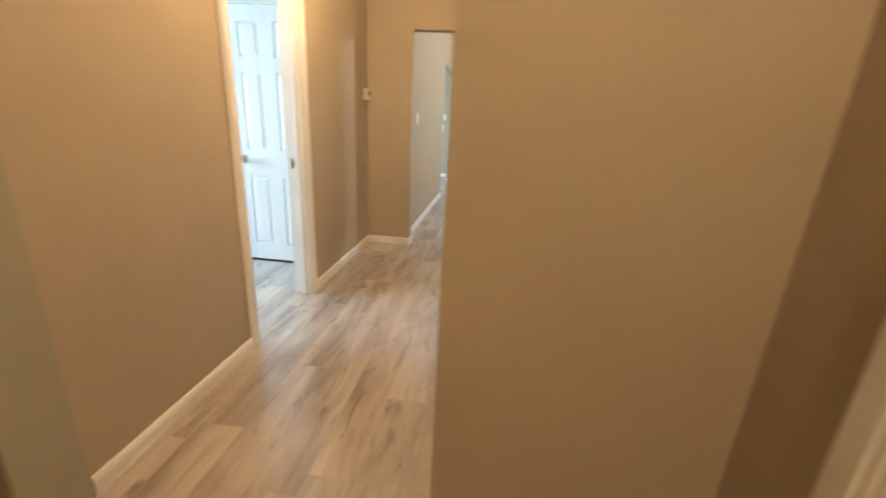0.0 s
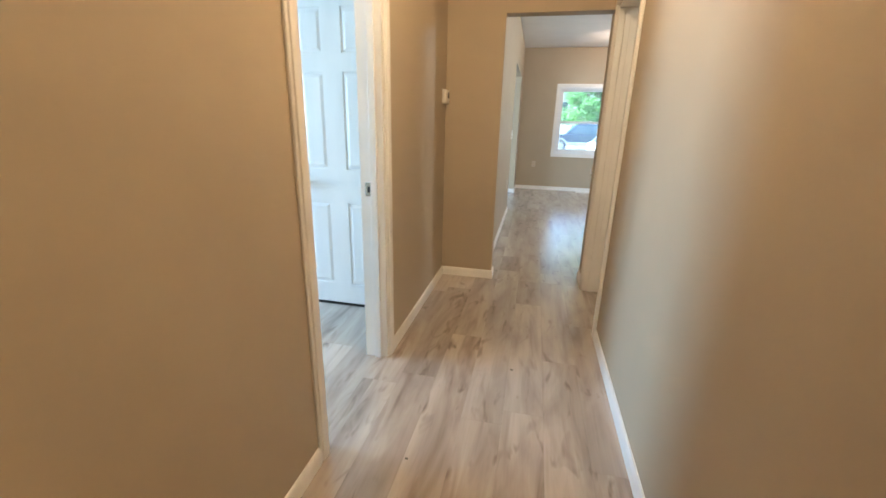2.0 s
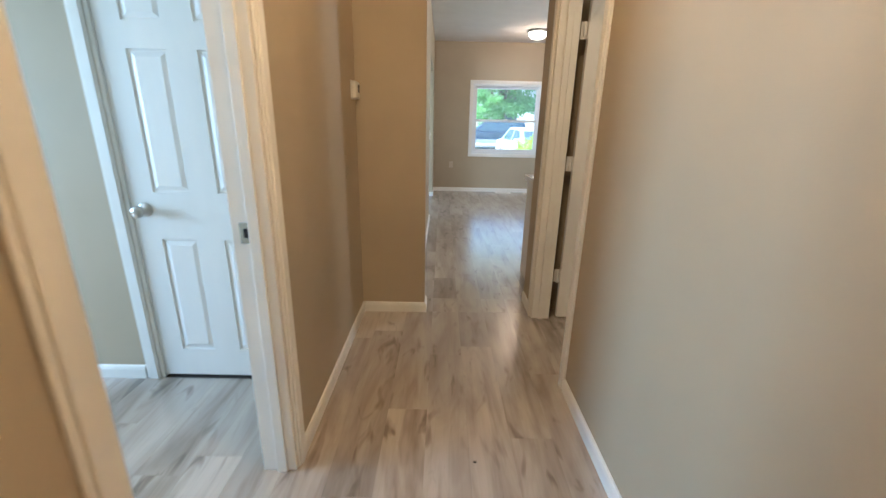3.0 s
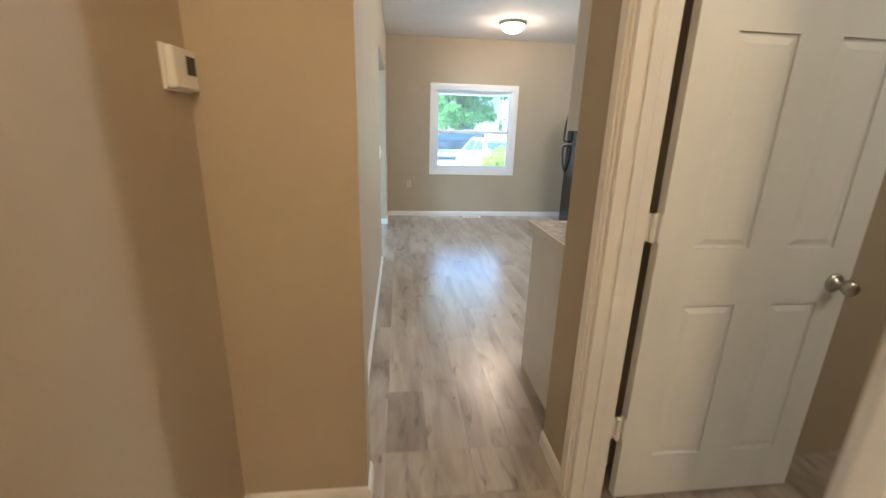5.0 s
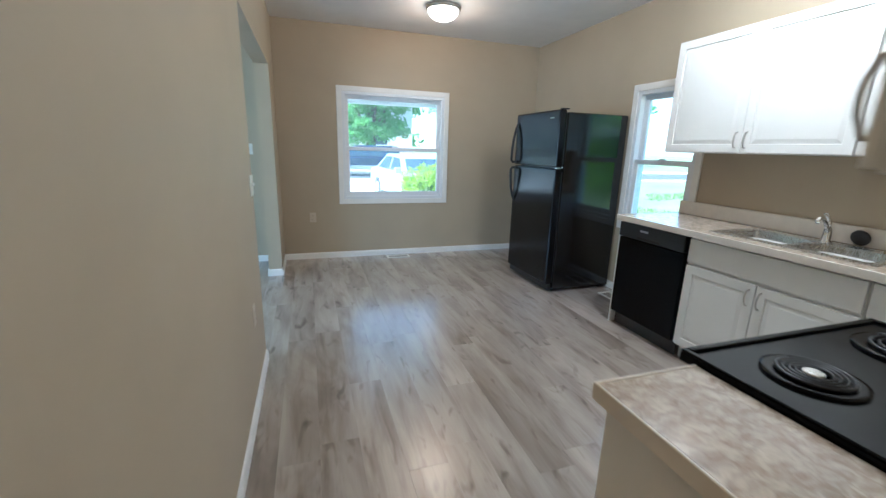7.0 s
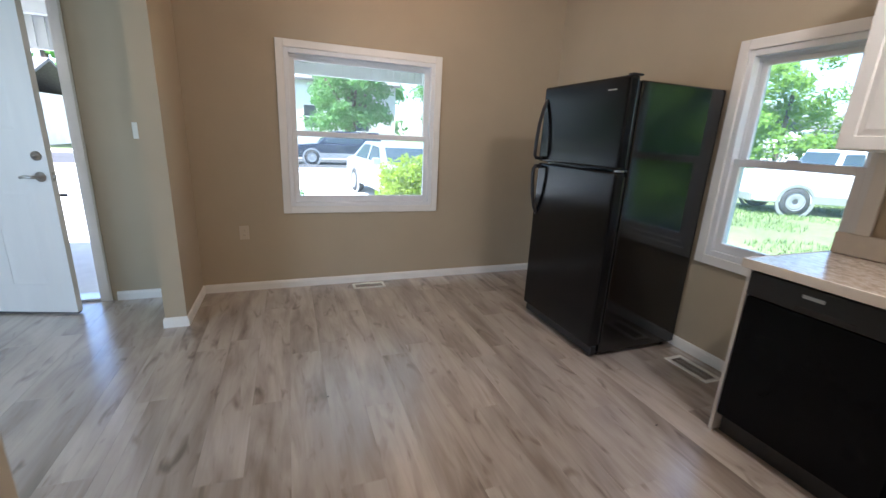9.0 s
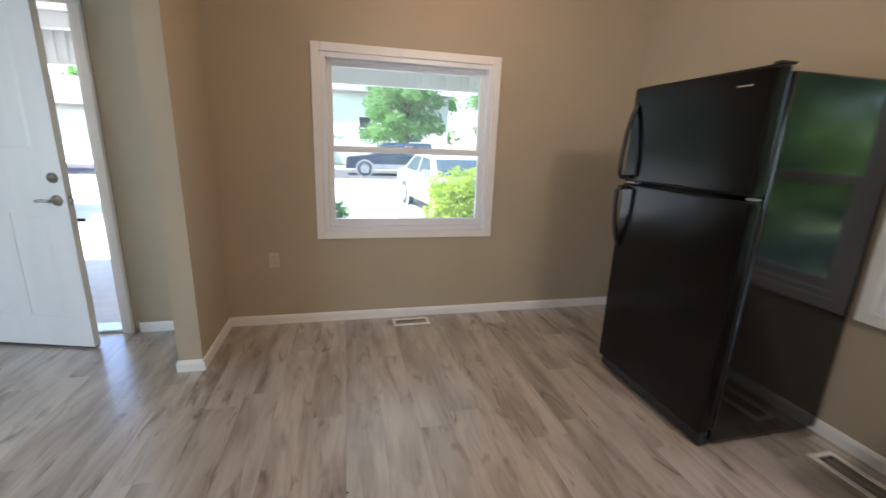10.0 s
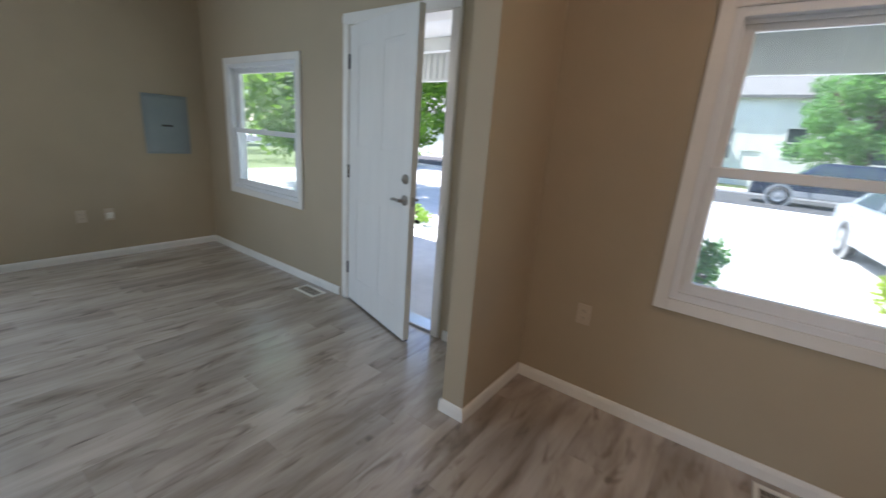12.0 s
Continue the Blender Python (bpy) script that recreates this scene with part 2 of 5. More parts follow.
GROUND = material("dry_lawn_soil", (0.13, 0.165, 0.06), 0.95, spread=0.25, scale=3, bump=0.6, bump_scale=40, stain=0.25, stain_scale=0.4)
GRASS = material("lawn_grass", (0.10, 0.17, 0.04), 0.8, spread=0.35, scale=8, by_object=0.1)
ASPHALT = material("asphalt", (0.06, 0.06, 0.062), 0.85, spread=0.15, scale=20, bump=0.5, bump_scale=80, stain=0.15, stain_scale=0.5)
SIDING = material("white_siding", (0.74, 0.74, 0.72), 0.6, spread=0.04, scale=3, stain=0.06)
PORCH_METAL = material("white_ribbed_metal", (0.84, 0.85, 0.86), 0.45, spread=0.05, scale=4, stain=0.06)
SHINGLE = material("grey_roof_shingle", (0.16, 0.155, 0.15), 0.9, spread=0.25, scale=9, bump=0.5, bump_scale=60)
BARK = material("brown_bark", (0.10, 0.075, 0.055), 0.9, spread=0.35, scale=12, bump=0.9, bump_scale=35, stretch=(3, 3, 0.6))
LEAF = leaf_material("green_leaf", (0.10, 0.22, 0.07), (0.20, 0.42, 0.11))
LEAF_LIGHT = leaf_material("yellow_green_leaf", (0.155, 0.275, 0.045), (0.31, 0.50, 0.07))
LEAF_YARD = leaf_material("mid_green_leaf", (0.07, 0.15, 0.02), (0.16, 0.31, 0.03))
LEAF_SHRUB = leaf_material("bright_shrub_leaf", (0.19, 0.29, 0.03), (0.42, 0.54, 0.05))
CAR_NAVY = material("dark_blue_car_paint", (0.018, 0.028, 0.055), 0.2, 0.2, spread=0.1, scale=3, coat=0.7)
CAR_SILVER = material("silver_car_paint", (0.30, 0.31, 0.32), 0.35, 0.3, spread=0.05, scale=3, coat=0.5)
CAR_WHITE = material("white_car_paint", (0.74, 0.75, 0.77), 0.25, 0.0, spread=0.03, scale=3, coat=0.7)
CAR_GLASS = material("tinted_car_glass", (0.04, 0.06, 0.075), 0.06, 0.0, spread=0.1, scale=2, specular=0.1)
CAR_PALE = material("pale_silver_car_paint", (0.36, 0.40, 0.45), 0.3, 0.2, spread=0.04, scale=3, coat=0.6)
RUBBER = material("tyre_rubber", (0.05, 0.05, 0.05), 0.8, spread=0.2, scale=20)


# ---- building helpers ----
def part(name, bm, mat, parent=None, label="", smooth=False):
    """Links a bmesh as one mesh object, as a child of a thing or of a part where one is given."""
    me = bpy.data.meshes.new(name)
    bm.normal_update()
    bm.to_mesh(me)
    bm.free()
    me.materials.append(mat)
    if smooth:
        me.polygons.foreach_set("use_smooth", [True] * len(me.polygons))
    ob = new(name, me)
    if parent is not None:
        ob.parent = parent
    if label:
        ob["label"] = label
    return ob


def thing(name, label, category, m=None, group="", kind=""):
    ob = new(name)
    ob.empty_display_size = 0.1
    if m is not None:
        ob.matrix_basis = m
    return tagged(ob, label, category, group, kind)


def box(bm, lo, hi, bevel=0.0, seg=1):
    c = [(a + b) / 2 for a, b in zip(lo, hi)]
    s = [abs(b - a) for a, b in zip(lo, hi)]
    made = bmesh.ops.create_cube(bm, size=1, matrix=Matrix.Translation(c) @ Matrix.Diagonal((*s, 1)))
    if bevel > 0:
        edges = list({e for v in made["verts"] for e in v.link_edges})
        bmesh.ops.bevel(bm, geom=edges, offset=bevel, segments=seg, affect="EDGES", profile=0.5)
    return bm


def boxed(name, lo, hi, mat, parent=None, label="", bevel=0.0, seg=1):
    return part(name, box(bmesh.new(), lo, hi, bevel, seg), mat, parent, label)


def rod(bm, a, b, r, r2=None, seg=14):
    a, b = Vector(a), Vector(b)
    d = b - a
    m = Matrix.Translation((a + b) / 2) @ d.to_track_quat("Z", "Y").to_matrix().to_4x4()
    bmesh.ops.create_cone(bm, cap_ends=True, segments=seg, radius1=r, radius2=r if r2 is None else r2, depth=d.length, matrix=m)
    return bm


def lathe(bm, profile, seg=28, m=Matrix()):
    rings = []
    for r, z in profile:
        rings.append([bm.verts.new(m @ Vector((r * math.cos(a), r * math.sin(a), z))) for a in [2 * math.pi * i / seg for i in range(seg)]] if r > 1e-6 else [bm.verts.new(m @ Vector((0, 0, z)))])
    for p, q in zip(rings, rings[1:]):
        for i in range(seg):
            j = (i + 1) % seg
            if len(p) == 1 and len(q) > 1:
                bm.faces.new((p[0], q[j], q[i]))
            elif len(q) == 1 and len(p) > 1:
                bm.faces.new((p[i], p[j], q[0]))
            elif len(p) > 1:
                bm.faces.new((p[i], p[j], q[j], q[i]))
    return bm


def tube(bm, points, r, seg=10):
    """A round bar swept along points."""
    pts = [Vector(p) for p in points]
    rings = []
    side = None
    for i, p in enumerate(pts):
        d = (pts[min(i + 1, len(pts) - 1)] - pts[max(i - 1, 0)]).normalized()
        if side is None:
            side = d.orthogonal().normalized()
        side = (side - d * side.dot(d)).normalized()
        up = d.cross(side)
        rings.append([bm.verts.new(p + r * (math.cos(a) * side + math.sin(a) * up)) for a in [2 * math.pi * k / seg for k in range(seg)]])
    for p, q in zip(rings, rings[1:]):
        for k in range(seg):
            bm.faces.new((p[k], p[(k + 1) % seg], q[(k + 1) % seg], q[k]))
    bm.faces.new(rings[0][::-1])
    bm.faces.new(rings[-1])
    return bm


def slab(u, v, w, holes, place):
    """A slab over u x v, thick along w, with rectangular holes (u0, u1, v0, v1) through it; place(u, v, w) gives the point."""
    us = sorted({*u, *[c for h in holes for c in h[:2]]})
    vs = sorted({*v, *[c for h in holes for c in h[2:]]})
    bm = bmesh.new()
    cache = {}

    def vert(a, b, c):
        if (a, b, c) not in cache:
            cache[a, b, c] = bm.verts.new(place(a, b, c))
        return cache[a, b, c]

    def solid(i, j):
        if not (0 <= i < len(us) - 1 and 0 <= j < len(vs) - 1):
            return False
        x, y = (us[i] + us[i + 1]) / 2, (vs[j] + vs[j + 1]) / 2
        return not any(h[0] < x < h[1] and h[2] < y < h[3] for h in holes)

    for i in range(len(us) - 1):
        for j in range(len(vs) - 1):
            if not solid(i, j):
                continue
            a, b, c, d = us[i], us[i + 1], vs[j], vs[j + 1]
            for k in w:
                bm.faces.new([vert(a, c, k), vert(b, c, k), vert(b, d, k), vert(a, d, k)])
            for p, q, di, dj in (((a, c), (b, c), 0, -1), ((a, d), (b, d), 0, 1), ((a, c), (a, d), -1, 0), ((b, c), (b, d), 1, 0)):
                if not solid(i + di, j + dj):
                    bm.faces.new([vert(*p, w[0]), vert(*q, w[0]), vert(*q, w[1]), vert(*p, w[1])])
    bmesh.ops.recalc_face_normals(bm, faces=bm.faces)
    return bm


H = 2.67


def wall_x(name, x0, x1, y0, y1, holes=(), z1=H, mat=None):
    """A wall along x, between y0 and y1; holes (x0, x1, z0, z1)."""
    return tagged(part(name, slab((x0, x1), (0, z1), (y0, y1), list(holes), lambda a, b, c: (a, c, b)), mat or WALL),
                  "greige painted plaster wall of the house", "wall", kind="structure")


def wall_y(name, y0, y1, x0, x1, holes=(), z1=H, mat=None):
    return tagged(part(name, slab((y0, y1), (0, z1), (x0, x1), list(holes), lambda a, b, c: (c, a, b)), mat or WALL),
                  "greige painted plaster wall of the house", "wall", kind="structure")


# ---- the house ----
XL, XR, YF = -4.29, 2.95, 9.32
HX0, HX1 = -0.672, 0.51
KW = -0.305
WA = (0.412, 1.665, 0.729, 1.976)
WB = (-3.752, -2.588, 0.722, 1.914)
WE = (6.745, 7.455, 0.703, 1.923)
FD = (-1.955, -0.975, 0, 2.15)
wall_x("wall_front", XL - 0.14, XR + 0.14, YF, YF + 0.15, [WA, WB, (FD[0], FD[1], 0, FD[3])])
wall_y("wall_kitchen_east", 4.2, YF, XR, XR + 0.14, [WE])
wall_x("wall_kitchen_back", HX1, XR + 0.14, 4.06, 4.2)
wall_y("wall_hall_east", 0.65, 4.06, HX1, HX1 + 0.12, [(3.15, 3.91, 0, 2.05)])
wall_y("wall_kitchen_west", 4.085, YF, -0.435, KW, [(6.845, 8.70, 0, 2.1)])
wall_x("wall_hall_end", -0.795, HX1, 3.965, 4.085, [(-0.24, HX1, 0, 2.035)])
wall_y("wall_hall_west", 0.855, 3.965, -0.795, HX0, [(1.865, 2.585, 0, 2.04)])
wall_x("wall_closet", -2.10, -0.795, 3.14, 3.26, [(-1.565, -0.865, 0, 2.04)])
wall_y("wall_closet_return", 3.26, 3.94, -2.10, -1.98)
wall_x("wall_bedroom_north", XL, -0.795, 3.94, 4.06)
wall_x("wall_bedroom_south", XL, HX0, 0.655, 0.855)
tagged(boxed("corner_trim", (HX0, 0.656, 0), (HX0 + 0.010, 0.853, H - 0.002), CORNER, None, bevel=0.003), "board darker and greener than the wall on the corner of the hall", "trim", kind="structure")
wall_y("wall_west", -2.6, YF, XL - 0.14, XL, [(1.3, 2.7, 0.8, 2.0), (4.5, 6.8, 0.5, 2.0)])
wall_x("wall_south", XL - 0.14, XR + 0.14, -2.74, -2.6)
# Unseen wall added to hold lamp light back from the dark room westward.
wall_y("start_light_block", -2.6, -0.15, -0.795, HX0)
wall_x("wall_start_return", HX1 + 0.12, 1.10, 0.65, 0.77)
wall_y("wall_start_east", -2.6, 0.77, 1.10, 1.22, [(-0.36, 0.40, 0, 2.04)])
wall_y("wall_bath_east", 0.77, 4.06, XR, XR + 0.14)
wall_x("wall_bath_south", 1.22, XR + 0.14, 0.65, 0.77)
tagged(part("ceiling", slab((XL - 0.14, XR + 0.14), (-2.74, YF + 0.15), (H, H + 0.12), [], lambda a, b, c: (a, b, c)), CEIL),
       "white textured plaster ceiling", "ceiling", kind="structure")
floor = tagged(part("floor", slab((XL, XR), (-2.6, YF), (-0.14, -0.006), [], lambda a, b, c: (a, b, c)), SUBFLOOR),
               "grey-brown wood-look vinyl plank floor", "floor", kind="structure")


def baseboard(pieces):
    """Low white boards with an eased top; each piece is (x0, y0, x1, y1, nx, ny): a run along the wall and the side it faces."""
    for x0, y0, x1, y1, nx, ny in pieces:
        bm = bmesh.new()
        d = Vector((x1 - x0, y1 - y0, 0))
        out = Vector((nx, ny, 0))
        prof = ((0, 0), (0.013, 0), (0.013, 0.05), (0.009, 0.066), (0.004, 0.072), (0, 0.072))
        a = [bm.verts.new(Vector((x0, y0, 0)) + out * o + Vector((0, 0, z))) for o, z in prof]
        b = [bm.verts.new(Vector((x0, y0, 0)) + d + out * o + Vector((0, 0, z))) for o, z in prof]
        for i in range(len(prof) - 1):
            bm.faces.new((a[i], b[i], b[i + 1], a[i + 1]))
        bm.faces.new(a)
        bm.faces.new(b)
        bmesh.ops.recalc_face_normals(bm, faces=bm.faces)
        tagged(part("baseboard", bm, TRIM), "white painted baseboard along the wall", "baseboard", kind="structure")


baseboard([
    (HX0, 0.855, HX0, 1.80, 1, 0), (HX0, 2.65, HX0, 3.965, 1, 0), (HX0 + 0.013, 3.965, -0.24, 3.965, 0, -1),
    (-0.24, 3.952, -0.24, 4.085, 1, 0), (KW, 4.085, KW, 6.845, 1, 0),
    (-0.435, 8.70, KW, 8.70, 0, -1), (KW, 8.687, KW, YF, 1, 0), (-0.435, 8.687, -0.435, YF, -1, 0),
    (KW + 0.013, YF, XR, YF, 0, -1), (XR, 6.84, XR, YF - 0.013, -1, 0),
    (HX1, 0.65, HX1, 3.085, -1, 0), (HX1, 3.975, HX1, 4.2, -1, 0), (HX1, 4.2, 0.60, 4.2, 0, 1),
    (-0.9, YF, -0.448, YF, 0, -1), (XL, YF, -2.03, YF, 0, -1), (XL, 4.06, XL, YF - 0.013, 1, 0),
    (-2.10, 3.14, -1.635, 3.14, 0, -1), (-0.435, 4.06, -0.435, 6.845, -1, 0), (HX1 + 0.12, 0.65, 1.10, 0.65, 0, -1),
    (XL, 3.94, -2.10, 3.94, 0, -1), (XL, 4.06, -0.435, 4.06, 0, 1),
])


def casing(name, wall_axis, at, side, u0, u1, top, w=0.065, t=0.016, legs=(True, True), foot=0.0):
    """Flat door trim round an opening u0..u1: on the wall face at `at`, proud towards `side` (+1 or -1)."""
    trim = thing(name, "white painted trim round a doorway", "door trim", kind="structure")

    def piece(nm, a0, a1, z0, z1):
        bm = bmesh.new()
        for inset, depth in ((0.0, t * 0.62), (w * 0.22, t)):
            p, q = (at, at + side * depth)
            e0, e1, f0, f1 = a0, a1, z0, z1
            if nm == "jamb_trim":
                e0, e1 = (a0 + inset, a1 - inset * 0.5)
            else:
                f0, f1 = (z0 + inset * 0.5, z1 - inset)
            lo, hi = ((min(p, q), e0, f0), (max(p, q), e1, f1)) if wall_axis == "y" else ((e0, min(p, q), f0), (e1, max(p, q), f1))
            box(bm, lo, hi, 0.002)
        part(nm, bm, TRIM, trim)
    if legs[0]:
        piece("jamb_trim", u0 - w, u0, foot, top)
    if legs[1]:
        piece("jamb_trim", u1, u1 + w, foot, top)
    piece("head_trim", u0 - w, u1 + w, top, top + w)
    return trim


def lining(wall_axis, u0, u1, w0, w1, top, t=0.018, stop=None):
    """The boards that line a doorway through a wall between w0 and w1, with a stop."""
    frame_ob = thing("door_frame", "white painted wooden door frame", "door frame", kind="structure")
    mid = (w0 + w1) / 2 if stop is None else stop

    def put(nm, a0, a1, b0, b1, z0, z1):
        lo, hi = ((b0, a0, z0), (b1, a1, z1)) if wall_axis == "y" else ((a0, b0, z0), (a1, b1, z1))
        boxed(nm, lo, hi, TRIM, frame_ob, bevel=0.0015)
    put("jamb", u0, u0 + t, w0 - 0.001, w1 + 0.001, 0, top)
    put("jamb", u1 - t, u1, w0 - 0.001, w1 + 0.001, 0, top)
    put("head_jamb", u0 + t, u1 - t, w0 - 0.001, w1 + 0.001, top - t, top)
    put("door_stop", u0 + t, u0 + t + 0.01, mid - 0.018, mid + 0.018, 0, top - t)
    put("door_stop", u1 - t - 0.01, u1 - t, mid - 0.018, mid + 0.018, 0, top - t)
    return frame_ob


def panel_door(name, w, h, t, relief, label, panes, handle_u, handle_z, lever=False, both=True, knob_mat=None):
    """A panelled leaf in its own axes: u from 0 (hinges) to w, thick along y from 0 to t, up z. panes: (u0, u1, z0, z1) as shares."""
    leaf = thing(name, label, "door")
    bm = bmesh.new()
    core = (relief, t - relief)
    box(bm, (0, core[0], 0), (w, core[1], h))
    boxes = [(u0 * w, u1 * w, z0 * h, z1 * h) for u0, u1, z0, z1 in panes]
    for y0, y1 in ((0, relief), (core[1], t)):
        face = slab((0, w), (0, h), (y0, y1), boxes, lambda a, b, c: (a, c, b))
        tmp = bpy.data.meshes.new("face")
        face.to_mesh(tmp)
        face.free()
        bm.from_mesh(tmp)
        bpy.data.meshes.remove(tmp)
    slab_ob = part("leaf", bm, DOOR, leaf)
    for u0, u1, z0, z1 in boxes:
        for y_out, y_in in ((0, relief), (t, core[1])):
            bm = bmesh.new()
            g, s = 0.010, 0.020
            y_top = y_in + (y_out - y_in) * 0.85
            loop0 = [bm.verts.new((u, y_in, z)) for u, z in ((u0 + g, z0 + g), (u1 - g, z0 + g), (u1 - g, z1 - g), (u0 + g, z1 - g))]
            loop1 = [bm.verts.new((u, y_top, z)) for u, z in ((u0 + g + s, z0 + g + s), (u1 - g - s, z0 + g + s), (u1 - g - s, z1 - g - s), (u0 + g + s, z1 - g - s))]
            for i in range(4):
                bm.faces.new((loop0[i], loop0[(i + 1) % 4], loop1[(i + 1) % 4], loop1[i]))
            bm.faces.new(loop1)
            bmesh.ops.recalc_face_normals(bm, faces=bm.faces)
            part("panel", bm, DOOR, slab_ob)
    km = knob_mat or NICKEL
    for y, s in ((0, -1), (t, 1)):
        bm = bmesh.new()
        m = Matrix.Translation((handle_u, y, handle_z)) @ Euler((radians(90 if s < 0 else -90), 0, 0)).to_matrix().to_4x4()
        lathe(bm, [(0, 0), (0.033, 0), (0.033, 0.006), (0.028, 0.010), (0.012, 0.014), (0.011, 0.036)], 24, m)
        if lever:
            yy = y + s * 0.045
            tube(bm, [(handle_u + 0.01, yy, handle_z), (handle_u - 0.03, yy, handle_z), (handle_u - 0.06, yy + s * 0.004, handle_z + 0.003), (handle_u - 0.09, yy, handle_z - 0.004)], 0.010)
        else:
            lathe(bm, [(0.011, 0.034), (0.022, 0.040), (0.028, 0.050), (0.027, 0.062), (0.018, 0.070), (0, 0.072)], 24, m)
        part("door_handle", bm, km, slab_ob, "satin metal door handle", smooth=True)
    return leaf, slab_ob


SIX = [(u0, u1, z0, z1) for u0, u1 in ((0.14, 0.395), (0.585, 0.835)) for z0, z1 in ((0.074, 0.364), (0.474, 0.768), (0.82, 0.945))]
SIX_B = [(u0, u1, z0, z1) for u0, u1 in ((0.172, 0.432), (0.618, 0.858)) for z0, z1 in ((0.092, 0.390), (0.488, 0.798), (0.85, 0.945))]


def hinge(parent, x, y, z, h=0.09):
    bm = bmesh.new()
    rod(bm, (x, y, z - h / 2), (x, y, z + h / 2), 0.007, seg=10)
    box(bm, (x - 0.016, y - 0.002, z - h / 2), (x + 0.016, y + 0.003, z + h / 2))
    return part("hinge", bm, HINGE, parent, "dark bronze hinge")


# bedroom doorway off the hall
casing("door_trim_1", "y", HX0, 1, 1.865, 2.585, 2.04)
dfr = lining("y", 1.865, 2.585, -0.795, HX0, 2.04, stop=-0.722)
bm = box(bmesh.new(), (-0.770, 2.5635, 0.912), (-0.730, 2.5675, 0.982), 0.001)
strike = part("strike_plate", bm, CHROME, dfr, "chrome strike plate")
boxed("latch_hole", (-0.757, 2.5625, 0.932), (-0.744, 2.5645, 0.962), SLOT, strike)

# closet door in the bedroom, closed
casing("door_trim_2", "x", 3.14, -1, -1.565, -0.865, 2.04)
lining("x", -1.565, -0.865, 3.14, 3.26, 2.04)
d2, leaf2 = panel_door("closet_door", 0.66, 2.005, 0.035, 0.007, "white six-panel interior door, shut, with nickel knob", SIX, 0.60, 0.87)
d2.matrix_basis = pose(-0.885, 3.185, 0.015, 0, 0, 180)

# bathroom door, opened into the room beyond the hall wall
casing("door_trim_3", "y", HX1, -1, 3.15, 3.91, 2.05)
f3 = lining("y", 3.15, 3.91, HX1, HX1 + 0.12, 2.05)
d3, leaf3 = panel_door("bathroom_door", 0.73, 2.02, 0.035, 0.008, "white six-panel door standing open against the wall", SIX_B, 0.668, 0.862)
d3.matrix_basis = pose(0.685, 3.900, 0.012, 0, 0, 0.6)
for z in (0.30, 1.05, 1.80):
    bm = bmesh.new()
    rod(bm, (-0.020, 0.010, z - 0.045), (-0.020, 0.010, z + 0.045), 0.008, seg=10)
    box(bm, (-0.040, 0.018, z - 0.045), (-0.004, 0.022, z + 0.045))
    box(bm, (-0.004, 0.002, z - 0.045), (0.0005, 0.034, z + 0.045))
    part("hinge", bm, TRIM, leaf3, "paint-covered hinge")

# the doorway by which the walk begins
casing("door_trim_4", "y", 1.10, -1, -0.36, 0.40, 2.04)
lining("y", -0.36, 0.40, 1.10, 1.22, 2.04)
d4, leaf4 = panel_door("bedroom_door", 0.72, 2.005, 0.035, 0.007, "white six-panel interior door, shut", SIX, 0.66, 0.92)
d4.matrix_basis = pose(1.17, 0.38, 0.012, 0, 0, -90)

# front door, open inwards
casing("door_trim_5", "x", YF, -1, FD[0] + 0.035, FD[1] - 0.035, FD[3] - 0.035, w=0.075)
lining("x", FD[0], FD[1], YF, YF + 0.15, FD[3], t=0.035)
boxed("threshold", (FD[0] + 0.035, YF + 0.005, -0.004), (FD[1] - 0.035, YF + 0.15, 0.022), NICKEL, None, bevel=0.005)
tagged(bpy.data.objects["threshold"], "worn metal threshold under the front door", "threshold", kind="structure")
FOUR = [(0.16, 0.43, 0.60, 0.93), (0.57, 0.84, 0.60, 0.93), (0.16, 0.43, 0.10, 0.42), (0.57, 0.84, 0.10, 0.42)]
d5, leaf5 = panel_door("front_door", 0.89, 2.085, 0.044, 0.003, "white panelled steel front door standing ajar", FOUR, 0.830, 0.965, lever=True, knob_mat=DARK_NICKEL)
d5.matrix_basis = pose(FD[0] + 0.035, YF - 0.002, 0.018, 0, 0, -15.6)
for y, s in ((0, -1), (0.044, 1)):
    bm = bmesh.new()
    lathe(bm, [(0, 0), (0.031, 0), (0.031, 0.008), (0.024, 0.016), (0.010, 0.018), (0.009, 0.026), (0, 0.027)], 24,
          Matrix.Translation((0.830, y, 1.10)) @ Euler((radians(90 if s < 0 else -90), 0, 0)).to_matrix().to_4x4())
    part("deadbolt", bm, DARK_NICKEL, leaf5, "dark satin nickel deadbolt", smooth=True)
boxed("latch", (0.889, 0.012, 0.935), (0.893, 0.032, 0.995), NICKEL, leaf5, bevel=0.001)
boxed("latch_bolt", (0.891, 0.014, 0.955), (0.907, 0.030, 0.978), NICKEL, leaf5, bevel=0.003)
boxed("chain_catch", (0.885, 0.045, 0.83), (0.930, 0.060, 0.85), BLACK_MATT, leaf5, bevel=0.003)
boxed("door_sweep", (0.004, 0.004, -0.012), (0.886, 0.040, 0.002), BLACK_MATT, leaf5, bevel=0.002)
for z in (0.27, 1.06, 1.85):
    hinge(leaf5, -0.006, -0.006, z, 0.10)


